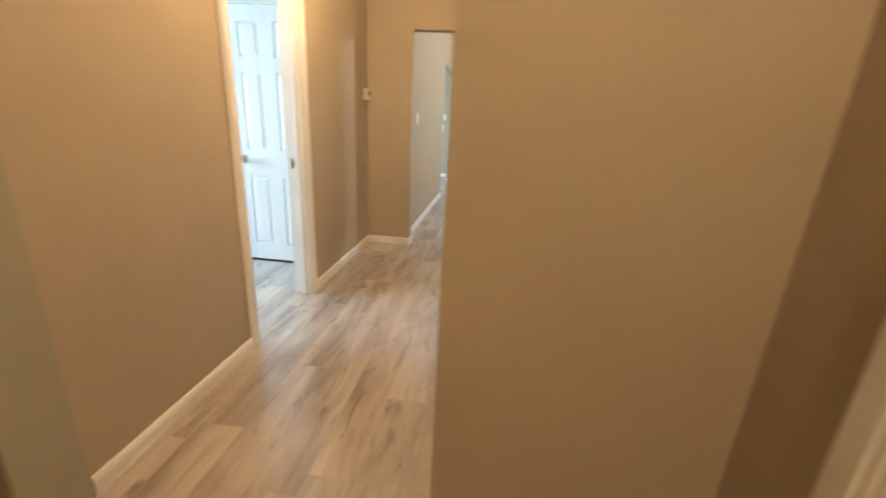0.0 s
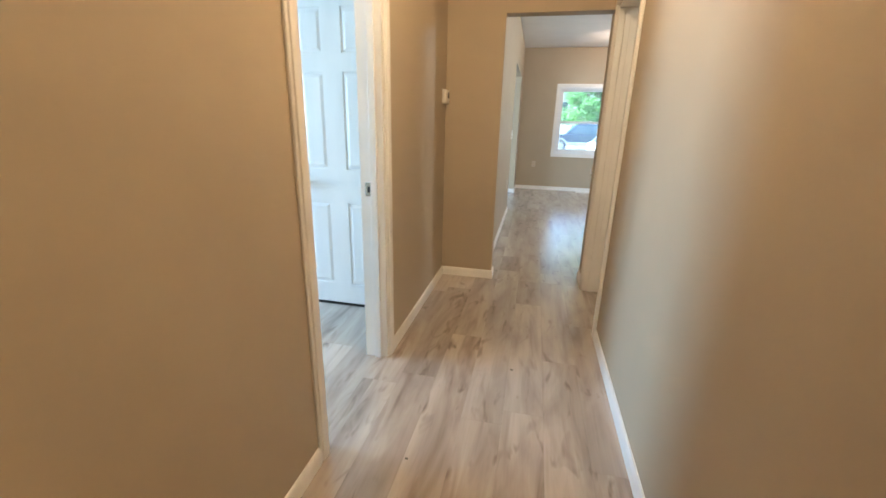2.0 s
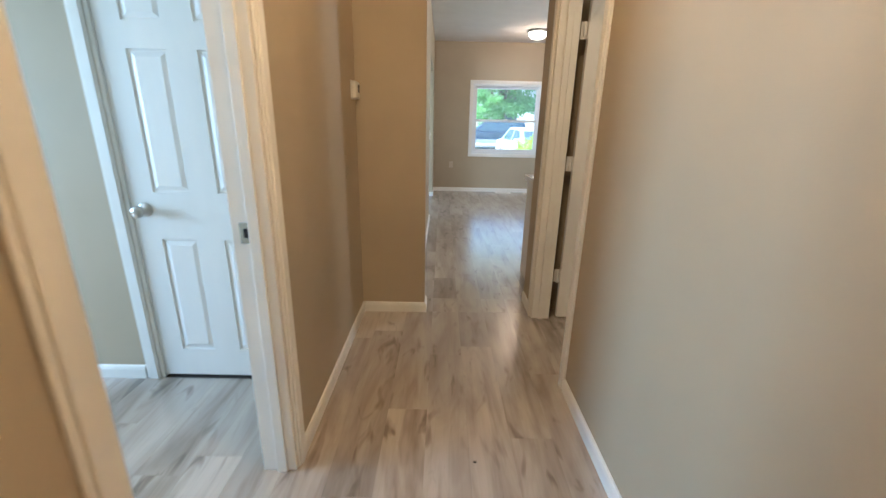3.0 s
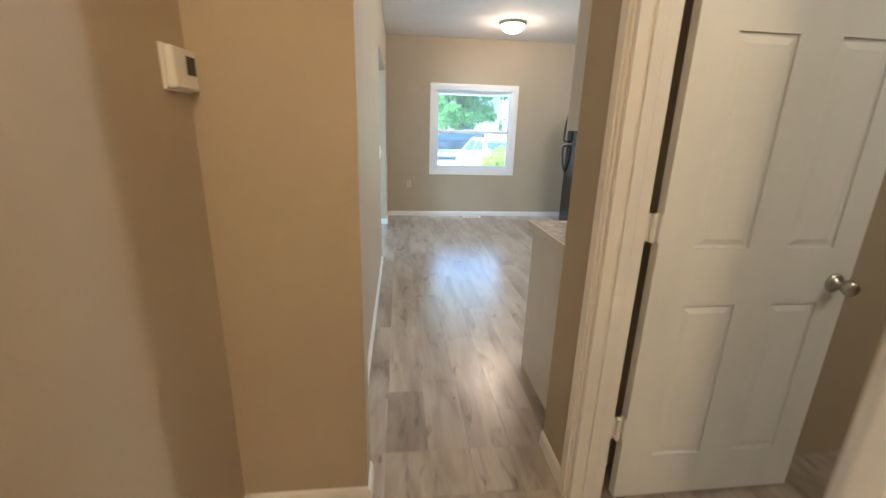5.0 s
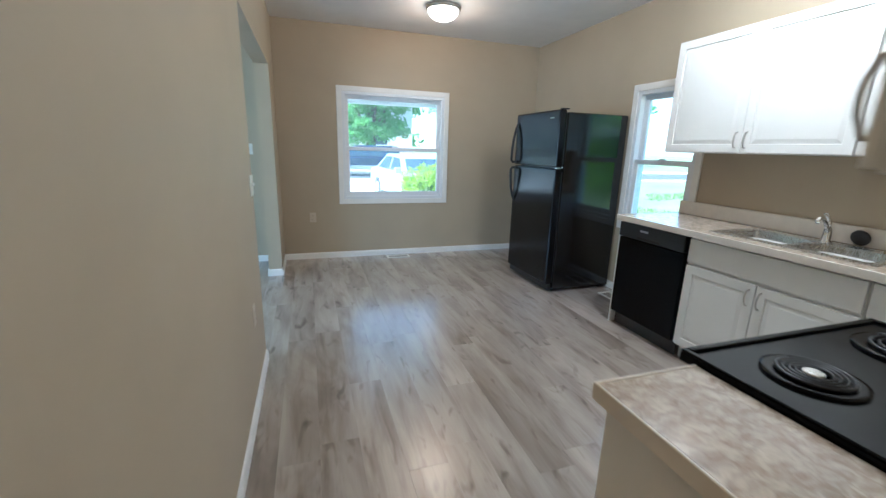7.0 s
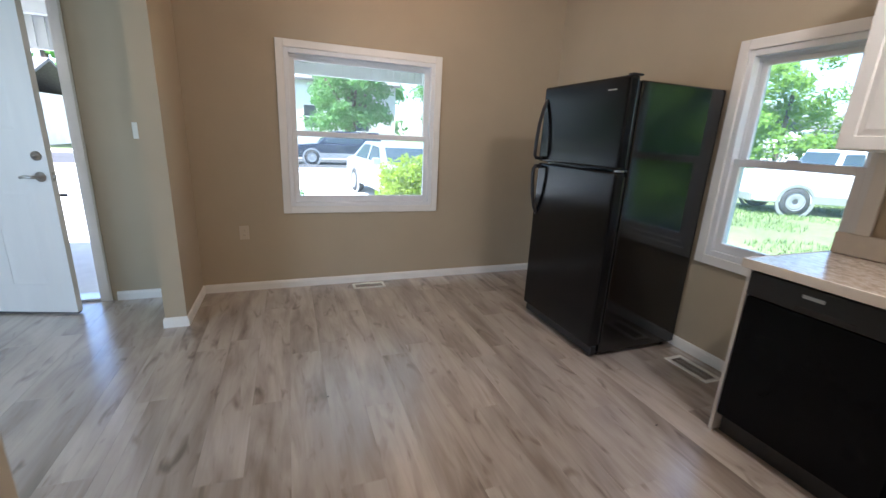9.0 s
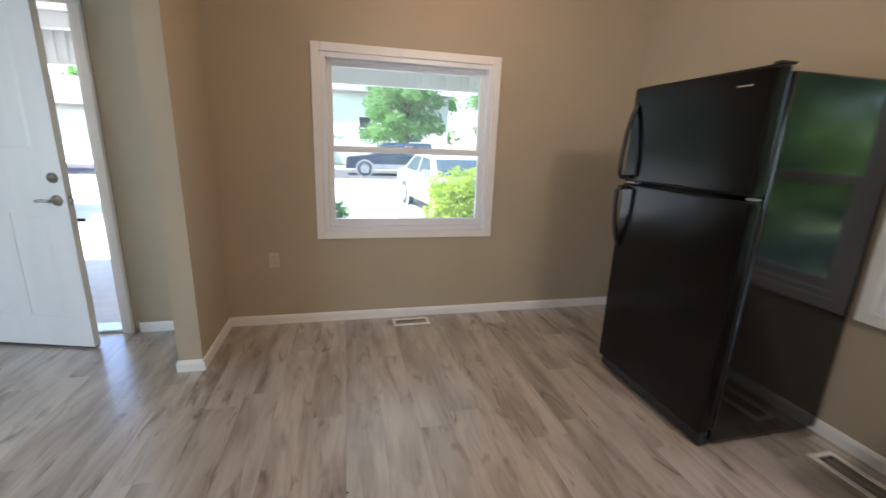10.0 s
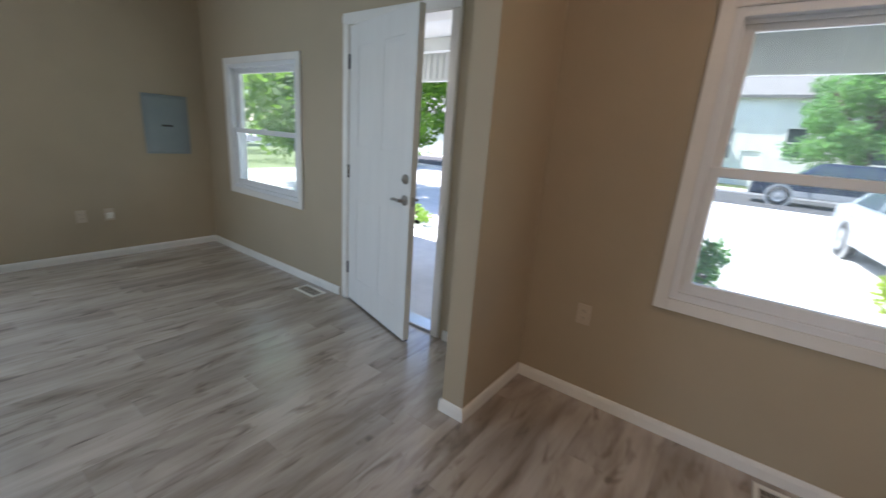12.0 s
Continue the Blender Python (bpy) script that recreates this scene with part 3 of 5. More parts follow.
def window(name, width, height, label, m, cas=0.058, sash=0.055, sill_deep=False):
    """Double-hung vinyl window in its own axes: u along the wall from 0, outwards along y, up z; the hole is width x height."""
    win = thing(name, label, "window", m, kind="structure")
    for nm, lo, hi in (("window_trim", (-cas, -0.018, -cas), (0, 0, height + cas)), ("window_trim", (width, -0.018, -cas), (width + cas, 0, height + cas)),
                       ("window_trim", (0, -0.018, height), (width, 0, height + cas)), ("window_trim", (0, -0.018, -cas), (width, 0, 0))):
        boxed(nm, lo, hi, TRIM, win, bevel=0.004, seg=2)
    f = 0.035
    for lo, hi in (((0, -0.008, 0), (f, 0.13, height)), ((width - f, -0.008, 0), (width, 0.13, height)), ((f, -0.008, height - f), (width - f, 0.13, height)), ((f, -0.008, 0), (width - f, 0.13, f))):
        boxed("window_frame", lo, hi, VINYL, win, bevel=0.003)
    # stepped tracks of the frame
    boxed("window_track", (f, 0.045, f), (f + 0.012, 0.052, height - f), VINYL, win)
    boxed("window_track", (width - f - 0.012, 0.045, f), (width - f, 0.052, height - f), VINYL, win)
    boxed("window_track", (f, 0.040, height - f - 0.018), (width - f, 0.052, height - f), VINYL, win)
    mid = height * 0.485
    for nm, z0, z1, y0 in (("lower_sash", f, mid + 0.022, 0.012), ("upper_sash", mid - 0.022, height - f, 0.058)):
        y1 = y0 + 0.032
        s = part(nm, slab((f, width - f), (z0, z1), (y0, y1), [(f + sash * 0.8, width - f - sash * 0.8, z0 + sash * (1.0 if nm == "lower_sash" else 0.75), z1 - sash * 0.8)], lambda a, b, c: (a, c, b)), VINYL, win)
        bv = s.modifiers.new("bevel", "BEVEL")
        bv.width, bv.segments = 0.004, 1
        p = boxed("pane", (f + sash * 0.8 - 0.004, y0 + 0.013, z0 + sash * 0.75 - 0.004), (width - f - sash * 0.8 + 0.004, y0 + 0.017, z1 - sash * 0.8 + 0.004), GLASS, s, "clear window pane")
        p.visible_shadow = False
    boxed("sash_lock", (width / 2 - 0.03, 0.005, mid + 0.022), (width / 2 + 0.03, 0.035, mid + 0.034), VINYL, win, bevel=0.003)
    return win


window("window_1", WA[1] - WA[0], WA[3] - WA[2], "white double-hung window facing the street", pose(WA[0], YF, WA[2]))
window("window_2", WB[1] - WB[0], WB[3] - WB[2], "white double-hung window beside the front door", pose(WB[0], YF, WB[2]))
window("window_3", WE[1] - WE[0], WE[3] - WE[2], "white double-hung kitchen window over the counter's end", pose(XR, WE[1], WE[2], 0, 0, -90))
window("window_4", 1.4, 1.2, "white double-hung bedroom window", pose(XL, 1.3, 0.8, 0, 0, 90))
window("window_5", 2.3, 1.5, "wide white living room window", pose(XL, 4.5, 0.5, 0, 0, 90))


# ---- kitchen ----
def cabinet_door(parent, w, h, t=0.019, name="door", pull=None, mat=None):
    """Raised-panel front in its own axes: u from 0 to w, front face at y = 0 facing -y, up z from 0."""
    mat = mat or CABINET
    bm = slab((0, w), (0, h), (0, t), [(0.055, w - 0.055, 0.055, h - 0.055)], lambda a, b, c: (a, c, b))
    ob = part(name, bm, mat, parent)
    bv = ob.modifiers.new("bevel", "BEVEL")
    bv.width, bv.segments = 0.003, 2
    bm = bmesh.new()
    g, s = 0.052, 0.030
    back = [bm.verts.new((u, t * 0.55, z)) for u, z in ((g, g), (w - g, g), (w - g, h - g), (g, h - g))]
    top = [bm.verts.new((u, t * 0.12, z)) for u, z in ((g + s, g + s), (w - g - s, g + s), (w - g - s, h - g - s), (g + s, h - g - s))]
    for i in range(4):
        bm.faces.new((back[i], back[(i + 1) % 4], top[(i + 1) % 4], top[i]))
    bm.faces.new(top)
    bmesh.ops.recalc_face_normals(bm, faces=bm.faces)
    part("raised_panel", bm, mat, ob)
    if pull is not None:
        u, z = pull
        bm = tube(bmesh.new(), [(u, 0, z - 0.048), (u, -0.018, z - 0.045), (u, -0.028, z - 0.02), (u, -0.030, z), (u, -0.028, z + 0.02), (u, -0.018, z + 0.045), (u, 0, z + 0.048)], 0.0045, 8)
        part("handle", bm, NICKEL, ob, "satin nickel bow handle", smooth=True)
    return ob


def base_cabinet(label, x0, width, depth, m, doors, drawer=True, end=None):
    """Base unit in its own axes: width along u, front at y = 0 facing -y, depth towards +y, on a toe kick."""
    cab = thing("base_cabinet", label, "cabinet", m)
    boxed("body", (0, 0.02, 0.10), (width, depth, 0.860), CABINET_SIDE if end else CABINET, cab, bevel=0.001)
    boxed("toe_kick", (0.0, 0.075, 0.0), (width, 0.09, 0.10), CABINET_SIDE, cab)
    n = doors
    w = (width - 0.006 * (n + 1)) / n
    if drawer:
        bm = box(bmesh.new(), (0.006, 0, 0.690), (width - 0.006, 0.019, 0.845), 0.003, 2)
        part("drawer_front", bm, CABINET, cab)
    top = 0.672 if drawer else 0.845
    for i in range(n):
        d = cabinet_door(cab, w, top - 0.115, pull=((w - 0.03) if (i == 0 and n > 1) else 0.03, top - 0.115 - 0.08))
        d.matrix_basis = pose(0.006 + i * (w + 0.006), 0, 0.115)
    return cab


# run along the east wall: faces -x, so its own u runs towards -y
def east(y):
    return pose(2.345, y, 0, 0, 0, -90)


base_cabinet("white raised-panel sink base cabinet with two doors", 0, 0.92, 0.60, east(6.175), 2)
base_cabinet("white base cabinet with a drawer and door", 0, 0.40, 0.60, east(5.25), 1)
tagged(boxed("end_panel", (2.35, 6.795, 0), (2.945, 6.812, 0.861), CABINET, None, bevel=0.001), "white panel at the counter's end beside the dishwasher", "cabinet panel")
tagged(boxed("corner_cabinet", (2.36, 4.21, 0), (2.945, 4.84, 0.860), CABINET, None, bevel=0.002), "white corner base cabinet under the worktop", "cabinet")

dish = thing("dishwasher", "black built-in dishwasher under the worktop", "dishwasher", pose(2.335, 6.787, 0, 0, 0, -90))
boxed("tub", (0.003, 0.03, 0.10), (0.600, 0.58, 0.855), BLACK_MATT, dish)
boxed("door", (0.004, 0.0, 0.115), (0.599, 0.03, 0.735), BLACK, dish, "glossy black door", bevel=0.004, seg=2)
cp = boxed("control_panel", (0.004, -0.012, 0.742), (0.599, 0.03, 0.852), BLACK_MATT, dish, bevel=0.006, seg=2)
# Dark strip set on the panel, coloured as the shade of a grip.
boxed("grip_recess", (0.20, -0.014, 0.748), (0.40, -0.009, 0.768), SLOT, cp)
boxed("badge", (0.215, -0.0145, 0.806), (0.29, -0.0118, 0.820), NICKEL, cp, "small silver badge")
for k in range(4):
    bm = rod(bmesh.new(), (0.45 + 0.03 * k, -0.0115, 0.80), (0.45 + 0.03 * k, -0.0145, 0.80), 0.008, seg=12)
    part("button", bm, BLACK_MATT, cp)
boxed("toe_panel", (0.004, 0.055, 0.0), (0.599, 0.075, 0.11), BLACK_MATT, dish)

# worktops
SINK = (2.43, 2.85, 5.30, 6.10)
top_east = tagged(part("worktop", slab((2.318, 2.948), (4.203, 6.815), (0.862, 0.900), [SINK], lambda a, b, c: (a, b, c)), LAMINATE),
                  "beige granite-look laminate worktop along the wall", "worktop")
boxed("front_edge", (2.310, 4.205, 0.860), (2.3178, 6.815, 0.902), EDGE, top_east, "pale edge strip", bevel=0.002)
boxed("end_edge", (2.310, 6.8152, 0.860), (2.948, 6.823, 0.902), EDGE, top_east, "pale edge strip", bevel=0.002)
boxed("backsplash", (2.928, 4.203, 0.9005), (2.948, 6.815, 1.005), EDGE, top_east, "low laminate backsplash", bevel=0.004)
top_mid = tagged(boxed("worktop", (1.648, 4.203, 0.862), (2.309, 4.868, 0.900), LAMINATE, None, bevel=0.002), "beige granite-look laminate worktop between range and corner", "worktop")
boxed("front_edge", (1.648, 4.868, 0.860), (2.309, 4.876, 0.902), EDGE, top_mid, "pale edge strip", bevel=0.002)
top_west = tagged(boxed("worktop", (0.594, 4.203, 0.837), (0.880, 4.868, 0.875), LAMINATE, None, bevel=0.002), "short granite-look laminate worktop beside the range", "worktop")
boxed("front_edge", (0.586, 4.868, 0.835), (0.880, 4.876, 0.877), EDGE, top_west, "pale edge strip", bevel=0.002)
boxed("end_edge", (0.586, 4.203, 0.835), (0.594, 4.868, 0.877), EDGE, top_west, "pale edge strip", bevel=0.002)

cab_w = thing("base_cabinet", "narrow off-white base cabinet with a plain end panel", "cabinet")
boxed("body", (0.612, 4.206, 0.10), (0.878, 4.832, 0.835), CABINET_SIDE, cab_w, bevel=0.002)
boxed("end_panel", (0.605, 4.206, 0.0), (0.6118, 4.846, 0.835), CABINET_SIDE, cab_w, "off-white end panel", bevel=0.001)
boxed("face_frame", (0.6122, 4.8325, 0.10), (0.878, 4.850, 0.835), CABINET, cab_w, bevel=0.002)
d = cabinet_door(cab_w, 0.235, 0.675, pull=(0.03, 0.575))
d.matrix_basis = pose(0.865, 4.872, 0.125, 0, 0, 180)
boxed("toe_kick", (0.612, 4.76, 0.0), (0.878, 4.775, 0.10), CABINET_SIDE, cab_w)
cab_m = base_cabinet("white base cabinet between range and corner", 0, 0.655, 0.62, pose(2.305, 4.852, 0, 0, 0, 180), 1)


def upper_cabinet(label, width, m, doors, z0, z1, depth=0.31, side=None):
    cab = thing("wall_cabinet", label, "cabinet", m)
    boxed("body", (0, 0.02, z0), (width, depth, z1), side or CABINET, cab, bevel=0.002)
    w = (width - 0.004 * (doors + 1)) / doors
    for i in range(doors):
        d = cabinet_door(cab, w, z1 - z0 - 0.01, pull=((w - 0.03) if i % 2 == 0 else 0.03, 0.08))
        d.matrix_basis = pose(0.004 + i * (w + 0.004), 0, z0 + 0.005)
    return cab


upper_cabinet("white raised-panel wall cabinet above the worktop", 1.18, pose(2.632, 6.77, 0, 0, 0, -90), 2, 1.385, 2.16)
upper_cabinet("white raised-panel wall cabinet above the sink", 1.05, pose(2.632, 5.585, 0, 0, 0, -90), 2, 1.385, 2.16)
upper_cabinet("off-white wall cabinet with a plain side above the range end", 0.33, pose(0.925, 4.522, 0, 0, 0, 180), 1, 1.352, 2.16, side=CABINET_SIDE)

# sink with two bowls
sink = thing("kitchen_sink", "stainless steel double-bowl sink set in the worktop", "sink")
x0, x1, y0, y1 = SINK
bowls = [(x0 + 0.035, x1 - 0.075, y0 + 0.035, (y0 + y1) / 2 - 0.015), (x0 + 0.035, x1 - 0.075, (y0 + y1) / 2 + 0.015, y1 - 0.035)]
rim = part("rim", slab((x0 - 0.012, x1 + 0.012), (y0 - 0.012, y1 + 0.012), (0.9004, 0.906), bowls, lambda a, b, c: (a, b, c)), STEEL, sink)
for a, b, c, e in bowls:
    bm = bmesh.new()
    d, r = 0.165, 0.03
    loops = []
    for inset, z in ((0, 0.905), (0.004, 0.885), (0.010, 0.905 - d + 0.03), (0.035, 0.905 - d)):
        pts = []
        for cx, cy, a0 in ((b - r, e - r, 0), (a + r, e - r, 90), (a + r, c + r, 180), (b - r, c + r, 270)):
            for k in range(5):
                t = radians(a0 + 22.5 * k)
                rr = r - 0.001
                pts.append((cx + rr * math.cos(t), cy + rr * math.sin(t)))
        mx, my = (a + b) / 2, (c + e) / 2
        loops.append([bm.verts.new((mx + (px - mx) * (1 - inset / (b - a) * 2), my + (py - my) * (1 - inset / (e - c) * 2), z)) for px, py in pts])
    for p, q in zip(loops, loops[1:]):
        for k in range(len(p)):
            bm.faces.new((p[k], p[(k + 1) % len(p)], q[(k + 1) % len(p)], q[k]))
    bm.faces.new(loops[-1])
    bowl = part("bowl", bm, STEEL, sink, smooth=True)
    part("drain", lathe(bmesh.new(), [(0, 0.004), (0.03, 0.004), (0.042, 0.002), (0.045, 0)], 20, Matrix.Translation(((a + b) / 2, (c + e) / 2, 0.905 - d))), CHROME, bowl, smooth=True)

tap = thing("faucet", "chrome single-lever kitchen faucet behind the sink", "faucet", pose(2.80, 5.70, 0.906, 0, 0, 180))
part("base", lathe(bmesh.new(), [(0, 0), (0.030, 0), (0.030, 0.006), (0.022, 0.014), (0.020, 0.07), (0.014, 0.085), (0, 0.09)], 20), CHROME, tap, smooth=True)
part("spout", tube(bmesh.new(), [(0, 0, 0.05), (0.03, 0.01, 0.085), (0.08, 0.02, 0.125), (0.14, 0.035, 0.15), (0.185, 0.047, 0.148), (0.20, 0.05, 0.128)], 0.011), CHROME, tap, smooth=True)
part("lever", tube(bmesh.new(), [(0, 0, 0.085), (-0.006, -0.004, 0.11), (0.0, -0.012, 0.14), (0.02, -0.02, 0.165)], 0.010), CHROME, tap, smooth=True)
sprayer = thing("side_sprayer", "pale brass side sprayer beside the faucet", "sprayer", pose(2.80, 5.42, 0.906))
part("sleeve", lathe(bmesh.new(), [(0, 0), (0.024, 0), (0.022, 0.012), (0.014, 0.02), (0.013, 0.05), (0, 0.05)], 18), BRASS, sprayer, smooth=True)
part("spray_head", tube(bmesh.new(), [(0, 0, 0.05), (-0.004, 0, 0.085), (-0.018, 0.0, 0.105), (-0.04, 0.0, 0.11)], 0.012), BRASS, sprayer, smooth=True)
stop = thing("sink_stopper", "black rubber sink stopper leaning behind the faucet", "stopper", pose(2.905, 5.60, 0.948, 0, 72, 0))
part("disc", lathe(bmesh.new(), [(0, 0.008), (0.040, 0.008), (0.045, 0.004), (0.045, -0.004), (0.040, -0.008), (0, -0.008)], 24), BLACK_MATT, stop, smooth=True)

# range
stove = thing("range", "black electric range with four coil burners", "cooker", pose(0.012, -0.012, -0.02))
boxed("body", (0.874, 4.21, 0.022), (1.634, 4.87, 0.885), BLACK, stove, bevel=0.004)
top = part("cooktop", slab((0.872, 1.634), (4.21, 4.935), (0.884, 0.906), [], lambda a, b, c: (a, b, c)), BLACK, stove, "glossy black enamel cooktop with a raised rim")
for lo, hi in (((0.872, 4.21, 0.9065), (0.888, 4.935, 0.914)), ((1.618, 4.21, 0.9065), (1.634, 4.935, 0.914)), ((0.8885, 4.917, 0.9065), (1.6175, 4.935, 0.914))):
    boxed("rim", lo, hi, BLACK, top, bevel=0.003, seg=2)
boxed("oven_door", (0.88, 4.872, 0.20), (1.628, 4.915, 0.80), BLACK, stove, bevel=0.005)
boxed("drawer", (0.88, 4.872, 0.05), (1.628, 4.912, 0.19), BLACK, stove, bevel=0.005)
part("oven_handle", tube(bmesh.new(), [(0.98, 4.915, 0.76), (0.98, 4.95, 0.76), (1.54, 4.95, 0.76), (1.54, 4.915, 0.76)], 0.010), BLACK_MATT, stove)
for cx, cy, r in ((1.06, 4.755, 0.075), (1.06, 4.44, 0.10), (1.455, 4.755, 0.10), (1.455, 4.44, 0.075)):
    drip = part("drip_pan", lathe(bmesh.new(), [(r + 0.022, 0.0), (r + 0.022, 0.006), (r + 0.012, 0.008), (r * 0.85, 0.003), (0.03, 0.0015), (0, 0.0015)], 32, Matrix.Translation((cx, cy, 0.906))), BLACK, stove, smooth=True)
    turns = 4.2
    pts = []
    for k in range(int(turns * 26) + 1):
        a = 2 * math.pi * k / 26
        rr = 0.026 + (r - 0.026) * k / (turns * 26)
        pts.append((cx + rr * math.cos(a), cy + rr * math.sin(a), 0.9175))
    part("coil", tube(bmesh.new(), pts, 0.0048, 6), COIL, drip, smooth=True)
    part("medallion", lathe(bmesh.new(), [(0, 0.004), (0.020, 0.004), (0.022, 0), (0.018, -0.004)], 20, Matrix.Translation((cx, cy, 0.917))), STEEL, drip)

# refrigerator
FX, FY0, FY1, FZ = 2.18, 7.53, 8.35, 1.715
fridge = thing("refrigerator", "black top-freezer refrigerator with glossy pebbled doors", "refrigerator")
boxed("cabinet", (FX + 0.085, FY0, 0.035), (2.925, FY1, FZ), BLACK_GLOSS, fridge, bevel=0.008, seg=2)
SEAM = 1.215
for nm, z0, z1 in (("freezer_door", SEAM + 0.006, FZ + 0.022), ("fridge_door", 0.085, SEAM - 0.006)):
    d = boxed(nm, (FX, FY0 + 0.002, z0), (FX + 0.072, FY1 - 0.002, z1), BLACK_PEBBLE, fridge, bevel=0.016, seg=4)
    boxed("gasket", (FX + 0.072, FY0 + 0.012, z0 + 0.01), (FX + 0.086, FY1 - 0.012, z1 - 0.03), BLACK_MATT, d)
    y = FY1 - 0.045
    # the two handles make one long bow, farthest from the doors at the seam
    span, up = (0.41, 1) if nm == "freezer_door" else (0.36, -1)
    zs = z0 if up > 0 else z1
    pts = [(FX + 0.004, y, zs + up * 0.022), (FX - 0.046, y, zs + up * 0.024), (FX - 0.060, y, zs + up * 0.045), (FX - 0.058, y, zs + up * span * 0.35), (FX - 0.046, y, zs + up * span * 0.65),
           (FX - 0.024, y, zs + up * span * 0.9), (FX - 0.008, y, zs + up * span), (FX + 0.004, y, zs + up * (span + 0.02))]
    part("handle", tube(bmesh.new(), pts, 0.013, 12), BLACK_MATT, d, "black bowed handle", smooth=True)
    if nm == "freezer_door":
        boxed("badge", (FX - 0.0025, FY0 + 0.095, z1 - 0.073), (FX + 0.001, FY0 + 0.165, z1 - 0.066), NICKEL, d, "small silver badge", bevel=0.001)
boxed("top_hinge_cover", (FX + 0.02, FY0 + 0.01, FZ + 0.0225), (FX + 0.10, FY0 + 0.05, FZ + 0.034), BLACK_MATT, fridge, bevel=0.006, seg=2)
boxed("middle_hinge", (FX + 0.01, FY0 - 0.004, SEAM - 0.004), (FX + 0.05, FY0 + 0.028, SEAM + 0.004), NICKEL, fridge, "silver hinge plate")
boxed("grille", (FX + 0.03, FY0 + 0.01, 0.02), (FX + 0.07, FY1 - 0.01, 0.083), BLACK_MATT, fridge, "black toe grille", bevel=0.003)
for y in (FY0 + 0.06, FY1 - 0.06):
    for x in (FX + 0.11, 2.86):
        part("foot", rod(bmesh.new(), (x, y, 0.0), (x, y, 0.04), 0.02), BLACK_MATT, fridge)

# ceiling lamps
def ceiling_lamp(label, x, y):
    lamp = thing("ceiling_lamp", label, "lamp", pose(x, y, H))
    part("canopy", lathe(bmesh.new(), [(0, 0), (0.165, 0), (0.165, -0.018), (0.158, -0.030), (0.148, -0.036), (0.145, -0.030), (0, -0.030)], 40), NICKEL, lamp, "brushed nickel ring", smooth=True)
    bowl = part("shade", lathe(bmesh.new(), [(0.146, -0.031), (0.143, -0.052), (0.125, -0.082), (0.092, -0.106), (0.05, -0.120), (0, -0.124)], 40), GLOW, lamp, "lit frosted glass bowl", smooth=True)
    bowl.visible_shadow = False
    return lamp


ceiling_lamp("lit flush ceiling lamp with frosted bowl and nickel ring", 1.305, 8.32)
# Unseen fixture added for the kitchen's extra lamp.
ceiling_lamp("unseen flush ceiling lamp added to brighten the kitchen", 2.0, 5.85)


# ---- fittings ----
def register(label, w, d, m):
    v = thing("floor_vent", label, "vent", m, group="floor registers")
    fr = part("frame", slab((0, w), (0, d), (0.0, 0.006), [(0.022, w - 0.022, 0.024, d - 0.024)], lambda a, b, c: (a, b, c)), PLATE, v)
    boxed("damper", (0.02, 0.022, -0.004), (w - 0.02, d - 0.022, -0.001), SLOT, v)
    n = int((w - 0.05) / 0.017)
    proto = None
    for k in range(n):
        u = 0.03 + k * 0.017
        if proto is None:
            s = boxed("slat", (-0.0035, 0.024, -0.001), (0.0035, d - 0.024, 0.0015), LOUVRE, v)
            proto = s.data
        else:
            s = new("slat", proto)
            s.parent = v
        s.location = (u, 0, 0)
    boxed("mid_bar", (0.022, d / 2 - 0.004, -0.0005), (w - 0.022, d / 2 + 0.004, 0.002), LOUVRE, v)
    return v


register("white steel floor register below the street window", 0.29, 0.125, pose(0.91, 9.135, 0.001))
register("white steel floor register beside the kitchen counter", 0.30, 0.14, pose(2.85, 7.10, 0.001, 0, 0, 90))
register("white steel floor register beside the front door", 0.27, 0.14, pose(-2.40, 9.11, 0.001))


def wall_plate(label, category, m, kind):
    """Plate in its own axes: centred, facing -y."""
    name = "light_switch" if kind.startswith("switch") else "outlet"
    p = thing(name, label, category, m)
    body = ALMOND if kind == "outlet" else PLATE
    w = 0.115 if kind == "switch2" else 0.072
    pl = boxed("plate", (-w / 2, -0.006, -0.058), (w / 2, 0, 0.058), body, p, bevel=0.0025, seg=2)
    if kind == "outlet":
        for s in (-1, 1):
            r = boxed("receptacle", (-0.017, -0.0085, s * 0.020 - 0.014), (0.017, -0.006, s * 0.020 + 0.014), body, pl, bevel=0.001)
            for u in (-0.006, 0.006):
                boxed("slot", (u - 0.001, -0.0089, s * 0.020 - 0.004), (u + 0.001, -0.0083, s * 0.020 + 0.006), SLOT, r)
    else:
        for u in ((-0.023, 0.023) if kind == "switch2" else (0,)):
            boxed("toggle", (u - 0.005, -0.016, -0.004), (u + 0.005, -0.006, 0.012), PLATE, pl, bevel=0.001)
    return p


wall_plate("white light switch on the kitchen side wall", "switch", pose(KW, 4.592, 1.268, 0, 0, 90), "switch1")
wall_plate("white double light switch at the end of the wall", "switch", pose(KW, 6.775, 1.13, 0, 0, 90), "switch2")
wall_plate("beige outlet low on the kitchen side wall", "outlet", pose(KW, 6.45, 0.47, 0, 0, 90), "outlet")
wall_plate("almond outlet below the street window", "outlet", pose(0.036, YF, 0.512), "outlet")
wall_plate("white light switch beside the front door", "switch", pose(-0.605, YF, 1.30), "switch1")
wall_plate("almond outlet on the living room wall", "outlet", pose(XL, 8.133, 0.425, 0, 0, 90), "outlet")
o2 = wall_plate("almond outlet with a white plug-in adapter", "outlet", pose(XL, 8.345, 0.425, 0, 0, 90), "outlet")
